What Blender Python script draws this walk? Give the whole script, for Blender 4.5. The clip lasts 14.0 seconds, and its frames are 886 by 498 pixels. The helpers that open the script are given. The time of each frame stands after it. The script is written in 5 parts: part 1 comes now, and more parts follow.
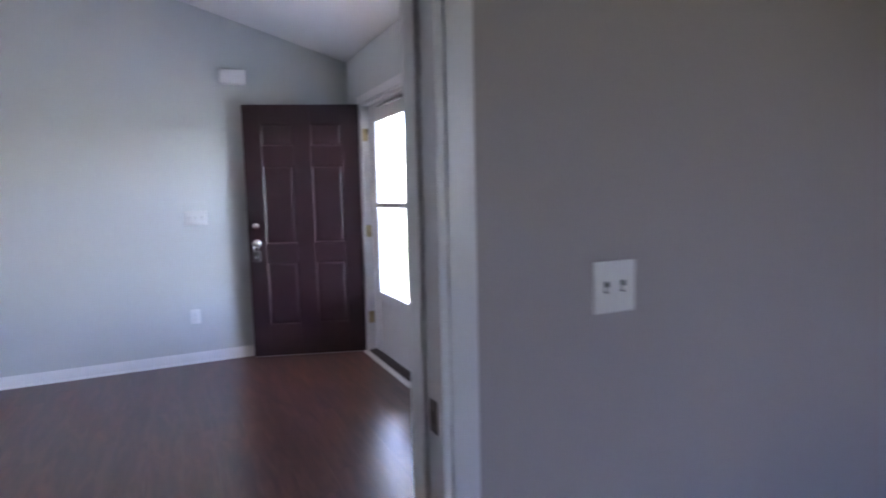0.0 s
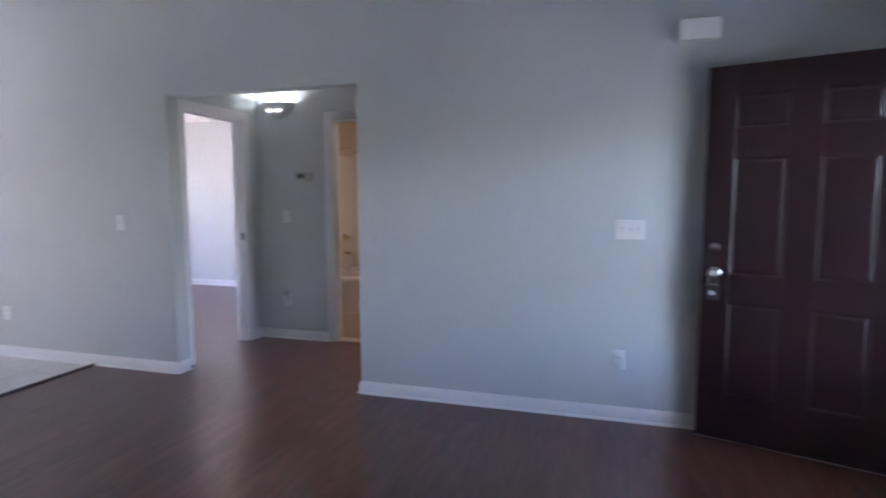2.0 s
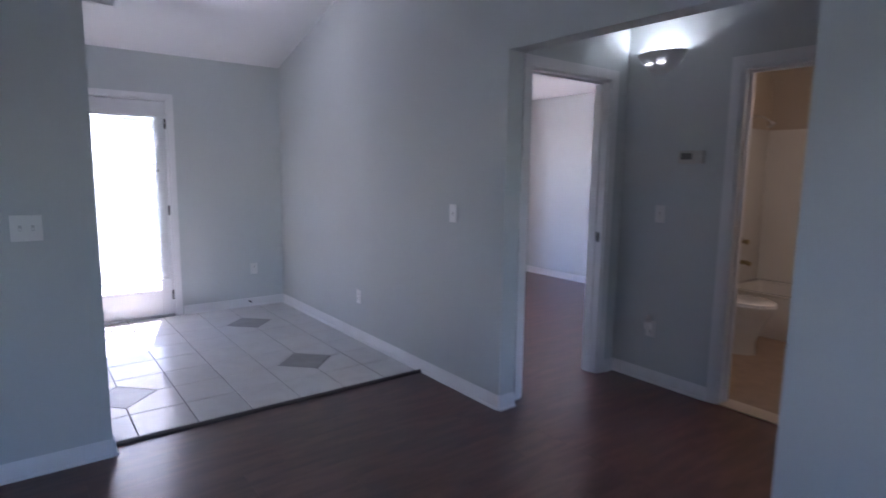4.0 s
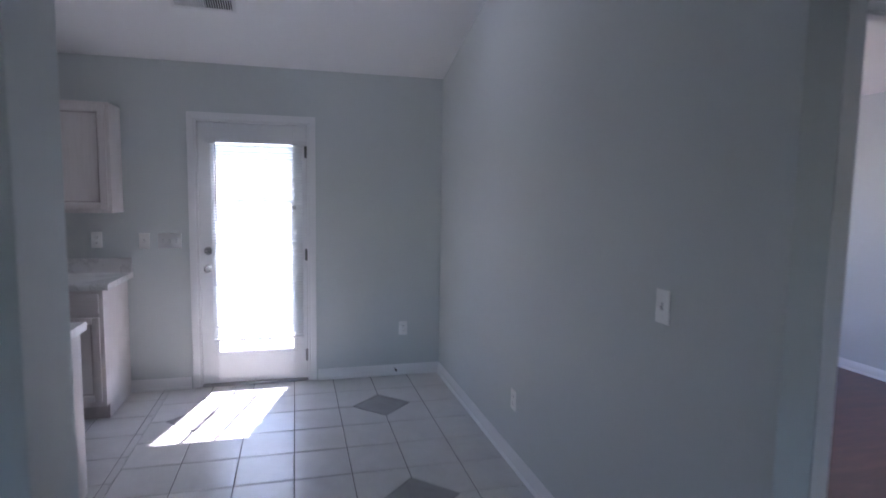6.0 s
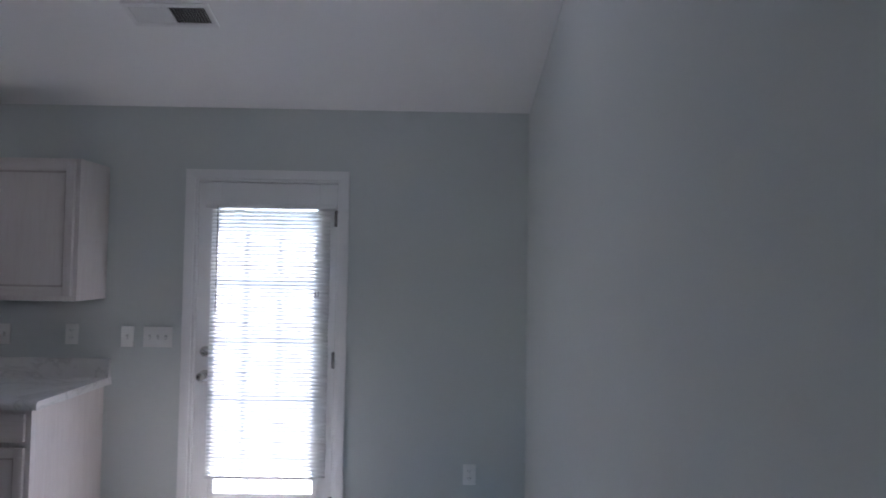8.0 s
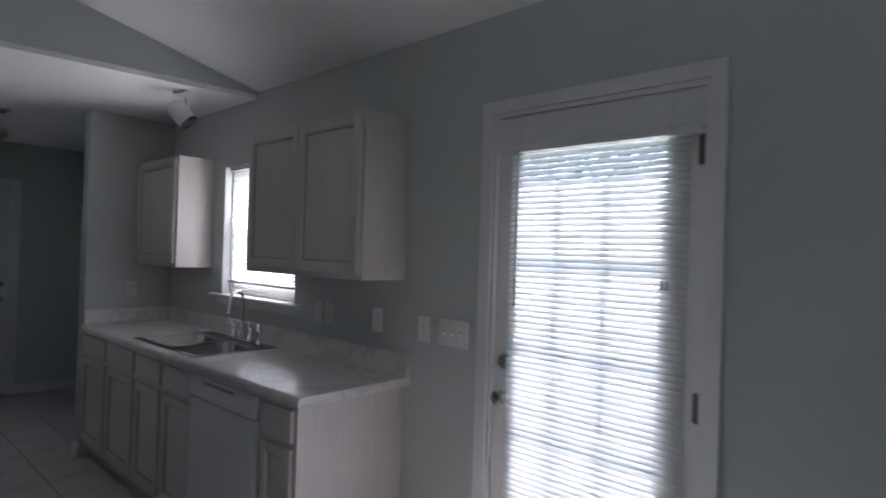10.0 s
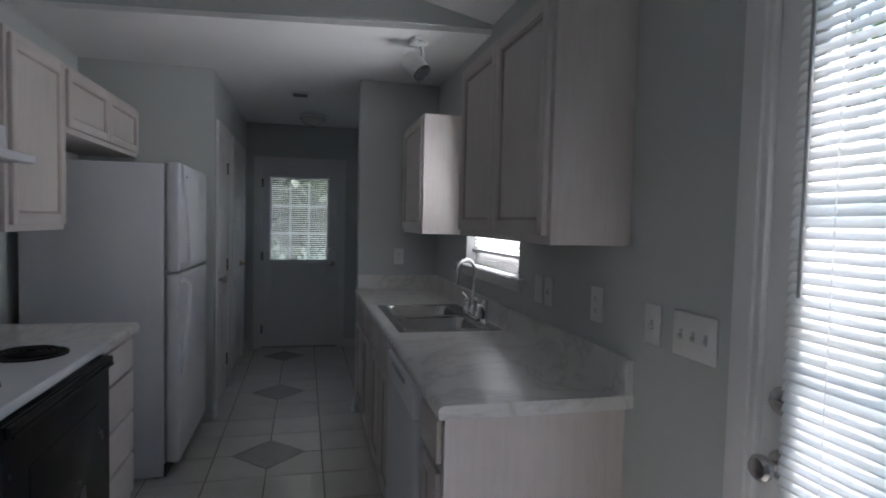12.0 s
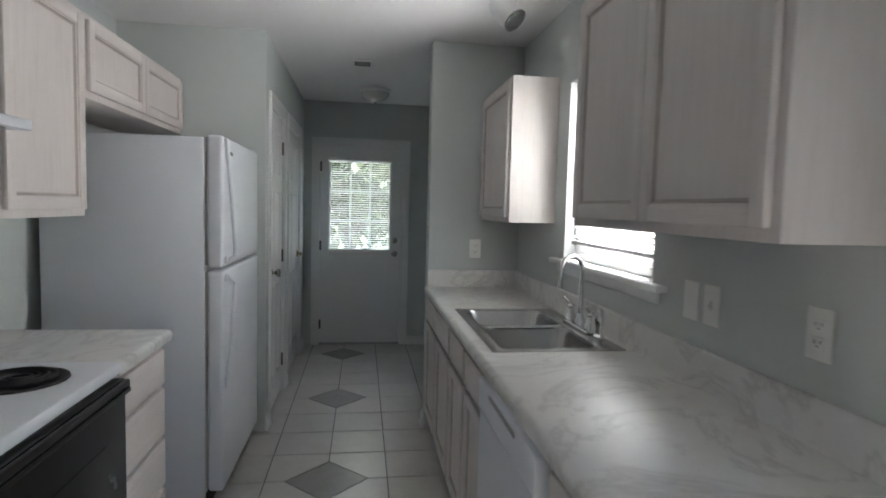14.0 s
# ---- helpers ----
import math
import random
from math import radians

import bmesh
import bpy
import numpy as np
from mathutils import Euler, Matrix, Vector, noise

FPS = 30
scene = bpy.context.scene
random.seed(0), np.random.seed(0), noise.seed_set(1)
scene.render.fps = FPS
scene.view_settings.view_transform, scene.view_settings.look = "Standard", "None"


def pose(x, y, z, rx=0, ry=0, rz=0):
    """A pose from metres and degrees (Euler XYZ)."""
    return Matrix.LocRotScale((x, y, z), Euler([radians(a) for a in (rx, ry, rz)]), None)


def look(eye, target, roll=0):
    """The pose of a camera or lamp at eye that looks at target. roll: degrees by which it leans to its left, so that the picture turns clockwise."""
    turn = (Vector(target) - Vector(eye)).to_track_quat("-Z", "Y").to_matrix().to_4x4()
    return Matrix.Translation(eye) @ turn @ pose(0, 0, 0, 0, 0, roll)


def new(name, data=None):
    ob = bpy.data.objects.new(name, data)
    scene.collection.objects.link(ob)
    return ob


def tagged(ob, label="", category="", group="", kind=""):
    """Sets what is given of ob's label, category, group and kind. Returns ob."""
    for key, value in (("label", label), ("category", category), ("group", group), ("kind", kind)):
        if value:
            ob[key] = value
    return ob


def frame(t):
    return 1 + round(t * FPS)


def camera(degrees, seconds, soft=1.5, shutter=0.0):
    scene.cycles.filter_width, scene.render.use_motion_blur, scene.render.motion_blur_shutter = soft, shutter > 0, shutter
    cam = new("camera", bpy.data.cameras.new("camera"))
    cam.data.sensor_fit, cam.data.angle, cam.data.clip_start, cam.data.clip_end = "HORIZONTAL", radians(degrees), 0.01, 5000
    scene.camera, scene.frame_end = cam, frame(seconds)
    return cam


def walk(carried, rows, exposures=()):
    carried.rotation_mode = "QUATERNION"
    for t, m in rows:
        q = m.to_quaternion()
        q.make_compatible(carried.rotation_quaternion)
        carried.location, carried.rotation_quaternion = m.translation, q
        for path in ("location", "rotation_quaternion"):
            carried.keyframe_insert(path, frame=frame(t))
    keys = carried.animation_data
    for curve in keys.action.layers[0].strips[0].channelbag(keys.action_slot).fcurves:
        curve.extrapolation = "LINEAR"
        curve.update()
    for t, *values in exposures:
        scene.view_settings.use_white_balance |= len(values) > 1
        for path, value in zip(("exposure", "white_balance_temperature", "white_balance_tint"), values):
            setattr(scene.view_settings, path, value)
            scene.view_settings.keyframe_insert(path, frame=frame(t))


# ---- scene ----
cam = camera(76.5, 14.0, soft=1.7, shutter=0.5)
PATH = [
    (0, (0.900, -4.857, 1.317), (1.749, -3.057, 1.119), -1.3),
    (0.2, (0.923, -4.710, 1.315), (1.660, -2.861, 1.120), -1.1),
    (0.5, (0.927, -4.486, 1.348), (1.531, -2.589, 1.147), -1.0),
    (0.7, (0.948, -4.346, 1.351), (1.427, -2.415, 1.141), -1.0),
    (1, (0.958, -4.150, 1.370), (1.119, -2.167, 1.161), -0.9),
    (1.5, (0.913, -3.850, 1.394), (0.709, -1.871, 1.188), -0.7),
    (2, (0.905, -3.476, 1.379), (0.345, -1.566, 1.182), -0.1),
    (2.5, (0.803, -3.128, 1.358), (-0.199, -1.409, 1.154), 0.1),
    (3, (0.670, -2.755, 1.409), (-0.555, -1.192, 1.172), 0.5),
    (3.5, (0.441, -2.466, 1.387), (-0.964, -1.066, 1.127), 0.6),
    (4, (0.135, -2.232, 1.422), (-1.447, -1.038, 1.150), 0.8),
    (4.2, (0.030, -2.149, 1.449), (-1.596, -1.014, 1.181), 1.0),
    (6.3, (-1.333, -1.040, 1.551), (-3.276, -0.592, 1.396), 0.7),
    (6.5, (-1.470, -0.958, 1.590), (-3.420, -0.529, 1.471), 0.7),
    (7, (-1.775, -0.801, 1.595), (-3.734, -0.399, 1.580), 0.7),
    (7.2, (-1.911, -0.727, 1.593), (-3.881, -0.384, 1.613), 0.7),
    (9.3, (-3.414, -0.404, 1.492), (-5.232, -1.239, 1.512), 1.4),
    (9.5, (-3.554, -0.405, 1.483), (-5.285, -1.407, 1.505), 1.6),
    (10, (-3.863, -0.528, 1.479), (-5.352, -1.863, 1.496), 1.8),
    (10.5, (-4.184, -0.645, 1.486), (-5.490, -2.159, 1.504), 1.9),
    (11, (-4.435, -0.749, 1.444), (-5.353, -2.526, 1.438), 1.7),
    (11.5, (-4.636, -0.861, 1.441), (-5.294, -2.749, 1.381), 1.5),
    (12, (-4.737, -0.887, 1.413), (-5.216, -2.827, 1.316), 1.4),
    (12.5, (-4.756, -0.876, 1.398), (-5.111, -2.841, 1.281), 1.5),
    (13, (-4.729, -0.977, 1.404), (-5.054, -2.946, 1.272), 1.5),
    (13.5, (-4.745, -1.239, 1.392), (-5.043, -3.212, 1.250), 1.5),
    (14, (-4.705, -1.506, 1.401), (-4.991, -3.480, 1.255), 1.5),
]
EXP0 = 3.3
# Seconds, stops, kelvin, tint: the clip's camera opens up and loses its blue cast on the way.
walk(cam, [(t, look(eye, target, roll)) for t, eye, target, roll in PATH], [
    (0.0, EXP0 + 2.05, 6150, 36), (1.0, EXP0 + 1.82, 6000, 32), (2.0, EXP0 + 1.47, 5960, 33), (3.0, EXP0 + 1.14, 5840, 33), (4.2, EXP0 + 0.55, 5620, 33), (6.3, EXP0 + 0.12, 5600, 28), (7.2, EXP0 - 0.05, 5650, 27),
    (9.3, EXP0 - 0.56, 5900, 23), (10.5, EXP0 - 0.98, 5950, 22), (11.5, EXP0 - 1.05, 5950, 20), (12.5, EXP0 - 0.5, 6050, 18), (13.5, EXP0 + 0.02, 6200, 16), (14.0, EXP0 + 0.32, 6300, 15)])

# ---- world and sun ----
SUN_DIR = Vector((1.0, -0.27, -1.75)).normalized()
world = bpy.data.worlds.new("sky")
scene.world = world
world.use_nodes = True
wn = world.node_tree.nodes
sky = wn.new("ShaderNodeTexSky")
sky.sky_type = "NISHITA"
sky.sun_disc = False
sky.sun_elevation = radians(60)
sky.sun_rotation = radians(285)
world.node_tree.links.new(sky.outputs[0], wn["Background"].inputs[0])
wn["Background"].inputs[1].default_value = 0.15
sun_data = bpy.data.lights.new("sun", "SUN")
sun_data.energy = 4.6
sun_data.angle = radians(0.5)
sun_data.color = (1.0, 0.95, 0.88)
sun = new("sun", sun_data)
sun.rotation_mode = "QUATERNION"
sun.rotation_quaternion = SUN_DIR.to_track_quat("-Z", "Y")


def lamp(name, kind, place, energy, color, size=0.1, target=None):
    data = bpy.data.lights.new(name, kind)
    data.energy, data.color = energy, color
    if kind == "AREA":
        data.shape, (data.size, data.size_y) = "RECTANGLE", size
    else:
        data.shadow_soft_size = size
    ob = new(name, data)
    ob.location = place
    if target:
        ob.matrix_world = look(place, target)
    return ob


# Added fill lamps for outdoor light: over the far door, at the sink window.
lamp("fill_over_far_door", "AREA", (-4.69, -8.3, 2.75), 4.0, (1.0, 0.94, 0.84), (1.2, 0.8), (-4.69, -6.9, 1.2))
lamp("fill_at_sink_window", "AREA", (-6.05, -3.72, 1.62), 3.7, (1.0, 0.985, 0.95), (0.80, 0.85), (-3.0, -4.2, 2.1))


# ---- materials ----
def nodes_of(name):
    m = bpy.data.materials.new(name)
    m.use_nodes = True
    nt = m.node_tree
    return m, nt, nt.nodes["Principled BSDF"]


def add(nt, kind, **values):
    n = nt.nodes.new(kind)
    for key, value in values.items():
        n.inputs[key].default_value = value
    return n


def mapped(nt, scale=(1, 1, 1), per_object=False):
    tc = nt.nodes.new("ShaderNodeTexCoord")
    mp = nt.nodes.new("ShaderNodeMapping")
    mp.inputs["Scale"].default_value = scale
    nt.links.new(tc.outputs["Object"], mp.inputs["Vector"])
    if per_object:
        info = nt.nodes.new("ShaderNodeObjectInfo")
        mul = nt.nodes.new("ShaderNodeMath")
        mul.operation = "MULTIPLY"
        mul.inputs[1].default_value = 37.0
        nt.links.new(info.outputs["Random"], mul.inputs[0])
        nt.links.new(mul.outputs[0], mp.inputs["Location"])
    return mp.outputs["Vector"]


def noise_fac(nt, vec, scale, detail=3.0, rough=0.5, distortion=0.0):
    n = add(nt, "ShaderNodeTexNoise", Scale=scale, Detail=detail, Roughness=rough, Distortion=distortion)
    nt.links.new(vec, n.inputs["Vector"])
    return n.outputs["Fac"]


def ramp(nt, fac, stops):
    r = nt.nodes.new("ShaderNodeValToRGB")
    r.color_ramp.elements[0].position, r.color_ramp.elements[0].color = stops[0][0], (*stops[0][1], 1)
    r.color_ramp.elements[1].position, r.color_ramp.elements[1].color = stops[-1][0], (*stops[-1][1], 1)
    for p, c in stops[1:-1]:
        r.color_ramp.elements.new(p).color = (*c, 1)
    nt.links.new(fac, r.inputs["Fac"])
    return r.outputs["Color"]


def mix(nt, fac, a, b, mode="MIX"):
    m = nt.nodes.new("ShaderNodeMix")
    m.data_type, m.blend_type = "RGBA", mode
    for sock, value in ((0, fac), (6, a), (7, b)):
        if isinstance(value, (int, float)):
            m.inputs[sock].default_value = value
        elif isinstance(value, tuple):
            m.inputs[sock].default_value = (*value, 1)
        else:
            nt.links.new(value, m.inputs[sock])
    return m.outputs[2]


def bump(nt, bsdf, height, strength, distance=0.002):
    b = add(nt, "ShaderNodeBump", Strength=strength, Distance=distance)
    nt.links.new(height, b.inputs["Height"])
    nt.links.new(b.outputs[0], bsdf.inputs["Normal"])


def spread(c, k):
    return tuple(min(1.0, v * k) for v in c)


def surface(name, color, rough=0.5, var=0.06, scale=1.2, grain=90.0, relief=0.1, metal=0.0, spec=0.5):
    """A plain painted, moulded or metal surface, uneven at two scales."""
    m, nt, b = nodes_of(name)
    v = mapped(nt)
    big = noise_fac(nt, v, scale, 4.0, 0.6)
    fine = noise_fac(nt, v, grain, 2.0)
    col = ramp(nt, big, [(0.3, spread(color, 1 - var)), (0.7, spread(color, 1 + var))])
    col = mix(nt, 0.25, col, ramp(nt, fine, [(0.3, spread(color, 1 - var)), (0.7, spread(color, 1 + var))]))
    nt.links.new(col, b.inputs["Base Color"])
    r = add(nt, "ShaderNodeMapRange", **{"To Min": max(0.02, rough - 0.06), "To Max": min(1, rough + 0.06)})
    nt.links.new(big, r.inputs["Value"])
    nt.links.new(r.outputs[0], b.inputs["Roughness"])
    b.inputs["Metallic"].default_value = metal
    b.inputs["Specular IOR Level"].default_value = spec
    if relief:
        bump(nt, b, fine, relief)
    return m


def wood_floor_mat():
    m, nt, b = nodes_of("cherry_laminate")
    v = mapped(nt, (11, 1.7, 11), True)
    g1 = noise_fac(nt, v, 1.7, 3.5, 0.5, 0.8)
    g2 = noise_fac(nt, mapped(nt, (60, 2.5, 60), True), 3.0, 3.0)
    info = nt.nodes.new("ShaderNodeObjectInfo")
    c = ramp(nt, g1, [(0.32, (0.062, 0.020, 0.013)), (0.5, (0.096, 0.034, 0.023)), (0.68, (0.140, 0.054, 0.038))])
    c = mix(nt, 0.15, c, ramp(nt, g2, [(0.35, (0.050, 0.019, 0.014)), (0.7, (0.110, 0.044, 0.032))]))
    t = ramp(nt, info.outputs["Random"], [(0.0, (0.93, 0.93, 0.93)), (1.0, (1.06, 1.06, 1.05))])
    nt.links.new(mix(nt, 1.0, c, t, "MULTIPLY"), b.inputs["Base Color"])
    r = add(nt, "ShaderNodeMapRange", **{"To Min": 0.29, "To Max": 0.37})
    b.inputs["Coat Weight"].default_value = 0.4
    b.inputs["Coat Roughness"].default_value = 0.21
    nt.links.new(g1, r.inputs["Value"])
    nt.links.new(r.outputs[0], b.inputs["Roughness"])
    bump(nt, b, g2, 0.04, 0.0006)
    return m


def tile_mat(name, lo, hi, rough):
    m, nt, b = nodes_of(name)
    v = mapped(nt, (1, 1, 1), True)
    big = noise_fac(nt, v, 6.0, 5.0, 0.6, 0.6)
    fine = noise_fac(nt, v, 70.0, 3.0)
    c = ramp(nt, big, [(0.3, lo), (0.72, hi)])
    info = nt.nodes.new("ShaderNodeObjectInfo")
    c = mix(nt, 1.0, c, ramp(nt, info.outputs["Random"], [(0.0, (0.95, 0.95, 0.95)), (1.0, (1.04, 1.03, 1.02))]), "MULTIPLY")
    nt.links.new(mix(nt, 0.2, c, ramp(nt, fine, [(0.3, lo), (0.7, hi)])), b.inputs["Base Color"])
    b.inputs["Roughness"].default_value = rough
    b.inputs["Specular IOR Level"].default_value = 0.8
    bump(nt, b, big, 0.06, 0.003)
    return m


def cabinet_mat(name, along):
    """Whitewashed oak: pale pinkish white with darker open grain."""
    m, nt, b = nodes_of(name)
    s = (34, 34, 2.6) if along == "z" else (2.6, 34, 34)
    g = noise_fac(nt, mapped(nt, s, True), 1.6, 5.0, 0.65, 0.5)
    big = noise_fac(nt, mapped(nt, (3, 3, 1), True), 1.4, 3.0)
    c = ramp(nt, g, [(0.25, (0.585, 0.525, 0.495)), (0.5, (0.645, 0.602, 0.577)), (0.8, (0.685, 0.64, 0.615))])
    c = mix(nt, 0.3, c, ramp(nt, big, [(0.3, (0.58, 0.515, 0.48)), (0.7, (0.72, 0.665, 0.64))]))
    nt.links.new(c, b.inputs["Base Color"])
    b.inputs["Roughness"].default_value = 0.48
    bump(nt, b, g, 0.2, 0.001)
    return m


def marble_mat():
    m, nt, b = nodes_of("marble_laminate")
    v = mapped(nt)
    big = noise_fac(nt, v, 2.6, 5.0, 0.6, 1.6)
    wav = noise_fac(nt, v, 1.9, 8.0, 0.62, 2.2)
    ab = nt.nodes.new("ShaderNodeMath")
    ab.operation = "SUBTRACT"
    ab.inputs[1].default_value = 0.5
    nt.links.new(wav, ab.inputs[0])
    ab2 = nt.nodes.new("ShaderNodeMath")
    ab2.operation = "ABSOLUTE"
    nt.links.new(ab.outputs[0], ab2.inputs[0])
    vein = ramp(nt, ab2.outputs[0], [(0.0, (0.56, 0.55, 0.54)), (0.010, (0.76, 0.75, 0.74)), (0.040, (1, 1, 1))])
    c = ramp(nt, big, [(0.3, (0.67, 0.66, 0.635)), (0.65, (0.74, 0.73, 0.71))])
    nt.links.new(mix(nt, 0.5, c, mix(nt, 1.0, c, vein, "MULTIPLY")), b.inputs["Base Color"])
    b.inputs["Roughness"].default_value = 0.30
    bump(nt, b, noise_fac(nt, v, 160.0), 0.05, 0.001)
    return m


def glass_mat(name="clear_glass"):
    m, nt, b = nodes_of(name)
    nt.nodes.remove(b)
    tr = nt.nodes.new("ShaderNodeBsdfTransparent")
    tr.inputs["Color"].default_value = (0.93, 0.96, 0.95, 1)
    gl = nt.nodes.new("ShaderNodeBsdfGlossy")
    gl.inputs["Roughness"].default_value = 0.02
    lw = nt.nodes.new("ShaderNodeLayerWeight")
    pw = nt.nodes.new("ShaderNodeMath")
    pw.operation, pw.inputs[1].default_value = "POWER", 5.0
    ma = nt.nodes.new("ShaderNodeMath")
    ma.operation, ma.inputs[1].default_value, ma.inputs[2].default_value = "MULTIPLY_ADD", 0.9, 0.03
    nt.links.new(lw.outputs["Facing"], pw.inputs[0])
    nt.links.new(pw.outputs[0], ma.inputs[0])
    mx = nt.nodes.new("ShaderNodeMixShader")
    nt.links.new(ma.outputs[0], mx.inputs[0])
    nt.links.new(tr.outputs[0], mx.inputs[1])
    nt.links.new(gl.outputs[0], mx.inputs[2])
    nt.links.new(mx.outputs[0], nt.nodes["Material Output"].inputs["Surface"])
    return m


def slat_mat():
    m, nt, b = nodes_of("blind_vinyl")
    b.inputs["Base Color"].default_value = (0.82, 0.82, 0.80, 1)
    b.inputs["Roughness"].default_value = 0.45
    tl = nt.nodes.new("ShaderNodeBsdfTranslucent")
    tl.inputs["Color"].default_value = (0.90, 0.90, 0.89, 1)
    mx = nt.nodes.new("ShaderNodeMixShader")
    mx.inputs[0].default_value = 0.62
    nt.links.new(b.outputs[0], mx.inputs[1])
    nt.links.new(tl.outputs[0], mx.inputs[2])
    nt.links.new(mx.outputs[0], nt.nodes["Material Output"].inputs["Surface"])
    return m


def glow_mat(name, color, strength):
    m, nt, b = nodes_of(name)
    b.inputs["Base Color"].default_value = (0.85, 0.85, 0.83, 1)
    b.inputs["Emission Color"].default_value = (*color, 1)
    b.inputs["Emission Strength"].default_value = strength
    b.inputs["Roughness"].default_value = 0.3
    return m


def leaf_mat():
    m, nt, b = nodes_of("leaves")
    geo = nt.nodes.new("ShaderNodeNewGeometry")
    c = ramp(nt, geo.outputs["Random Per Island"], [(0.0, (0.04, 0.065, 0.022)), (1.0, (0.125, 0.15, 0.06))])
    nt.links.new(c, b.inputs["Base Color"])
    b.inputs["Roughness"].default_value = 0.5
    tl = nt.nodes.new("ShaderNodeBsdfTranslucent")
    nt.links.new(c, tl.inputs["Color"])
    mx = nt.nodes.new("ShaderNodeMixShader")
    mx.inputs[0].default_value = 0.4
    nt.links.new(b.outputs[0], mx.inputs[1])
    nt.links.new(tl.outputs[0], mx.inputs[2])
    nt.links.new(mx.outputs[0], nt.nodes["Material Output"].inputs["Surface"])
    return m


WALL = surface("grey_green_wall_paint", (0.565, 0.595, 0.575), 0.62, 0.03, 0.9, 130.0, 0.16, spec=0.3)
MAUVE = surface("mauve_grey_wall_paint", (0.43, 0.395, 0.378), 0.62, 0.03, 0.9, 130.0, 0.16, spec=0.3)
CEIL = surface("white_ceiling_paint", (0.84, 0.84, 0.83), 0.8, 0.02, 0.8, 160.0, 0.25, spec=0.2)
TRIM = surface("white_trim_gloss", (0.76, 0.76, 0.75), 0.32, 0.03, 2.0, 60.0, 0.03)
PLASTIC = surface("white_plastic", (0.80, 0.80, 0.77), 0.30, 0.03, 6.0, 120.0, 0.0)
TOGGLE_SLOT = surface("toggle_slot_shade", (0.56, 0.56, 0.54), 0.5, 0.1, 5.0, 90.0, 0.0)
SLOT = surface("dark_slot", (0.03, 0.03, 0.03), 0.5, 0.1, 5.0, 90.0, 0.0)
DARKDOOR = surface("maroon_door_paint", (0.027, 0.0090, 0.0115), 0.30, 0.12, 2.0, 70.0, 0.02, spec=0.7)
WOODFLOOR = wood_floor_mat()
TILE = tile_mat("beige_tile", (0.52, 0.505, 0.475), (0.62, 0.605, 0.575), 0.28)
GREYTILE = tile_mat("grey_tile", (0.20, 0.19, 0.185), (0.30, 0.29, 0.28), 0.36)
BATHTILE = surface("tan_vinyl", (0.31, 0.22, 0.145), 0.4, 0.2, 8.0, 60.0, 0.05)
GROUT = surface("grout", (0.17, 0.16, 0.145), 0.9, 0.2, 9.0, 120.0, 0.3)
SUBFLOOR = surface("dark_joint", (0.02, 0.008, 0.007), 0.8, 0.1, 4.0, 90.0, 0.0)
CAB = cabinet_mat("whitewashed_oak", "z")
# Darker oak: shade painted into the door grooves and toe kicks.
CABSHADE = surface("oak_recess_shade", (0.47, 0.415, 0.385), 0.55, 0.15, 9.0, 120.0, 0.1)
CABX = cabinet_mat("whitewashed_oak_across", "x")
MARBLE = marble_mat()
APPL = surface("white_appliance_enamel", (0.70, 0.72, 0.755), 0.36, 0.02, 3.0, 220.0, 0.05)
BLACK = surface("black_glass_enamel", (0.010, 0.010, 0.011), 0.26, 0.2, 3.0, 90.0, 0.0)
COIL = surface("burner_coil_iron", (0.03, 0.03, 0.032), 0.5, 0.2, 20.0, 120.0, 0.1, 0.6)
STEEL = surface("brushed_steel", (0.46, 0.46, 0.45), 0.24, 0.04, 4.0, 260.0, 0.05, 1.0)
CHROME = surface("chrome", (0.74, 0.74, 0.75), 0.07, 0.03, 5.0, 90.0, 0.0, 1.0)
NICKEL = surface("satin_nickel", (0.55, 0.54, 0.52), 0.24, 0.05, 5.0, 90.0, 0.0, 1.0)
BRASS = surface("brass", (0.50, 0.40, 0.23), 0.28, 0.05, 5.0, 90.0, 0.0, 1.0)
GUNMETAL = surface("dark_hinge_metal", (0.16, 0.155, 0.15), 0.38, 0.1, 8.0, 90.0, 0.0, 0.9)
PORCELAIN = surface("porcelain", (0.80, 0.78, 0.72), 0.12, 0.02, 3.0, 90.0, 0.0)
ACRYLIC = surface("tub_acrylic", (0.76, 0.73, 0.66), 0.2, 0.02, 3.0, 90.0, 0.0)
SCONCE = surface("sconce_plaster", (0.62, 0.61, 0.57), 0.6, 0.08, 6.0, 90.0, 0.1)
ALU = surface("anodised_aluminium", (0.42, 0.41, 0.40), 0.38, 0.08, 5.0, 90.0, 0.02, 0.9)
RUBBER = surface("dark_strip", (0.045, 0.030, 0.028), 0.55, 0.1, 5.0, 90.0, 0.05)
GLASS = glass_mat()
SLAT = slat_mat()
LEAF = leaf_mat()
BARK = surface("bark", (0.12, 0.085, 0.06), 0.9, 0.3, 6.0, 40.0, 0.8)
GRASS = surface("grass_ground", (0.085, 0.10, 0.05), 0.9, 0.35, 1.5, 30.0, 0.8)
FENCE = surface("weathered_fence_wood", (0.42, 0.36, 0.29), 0.8, 0.2, 3.0, 40.0, 0.4)
DECK = surface("pale_concrete", (0.45, 0.44, 0.42), 0.85, 0.1, 2.0, 60.0, 0.3)
DOME = glow_mat("lit_frosted_glass", (0.96, 0.98, 1.0), 2.2)
FROST = surface("unlit_frosted_glass", (0.62, 0.62, 0.58), 0.25, 0.05, 6.0, 90.0, 0.0)
BULB = glow_mat("lit_bulb", (0.92, 1.0, 0.97), 9.0)
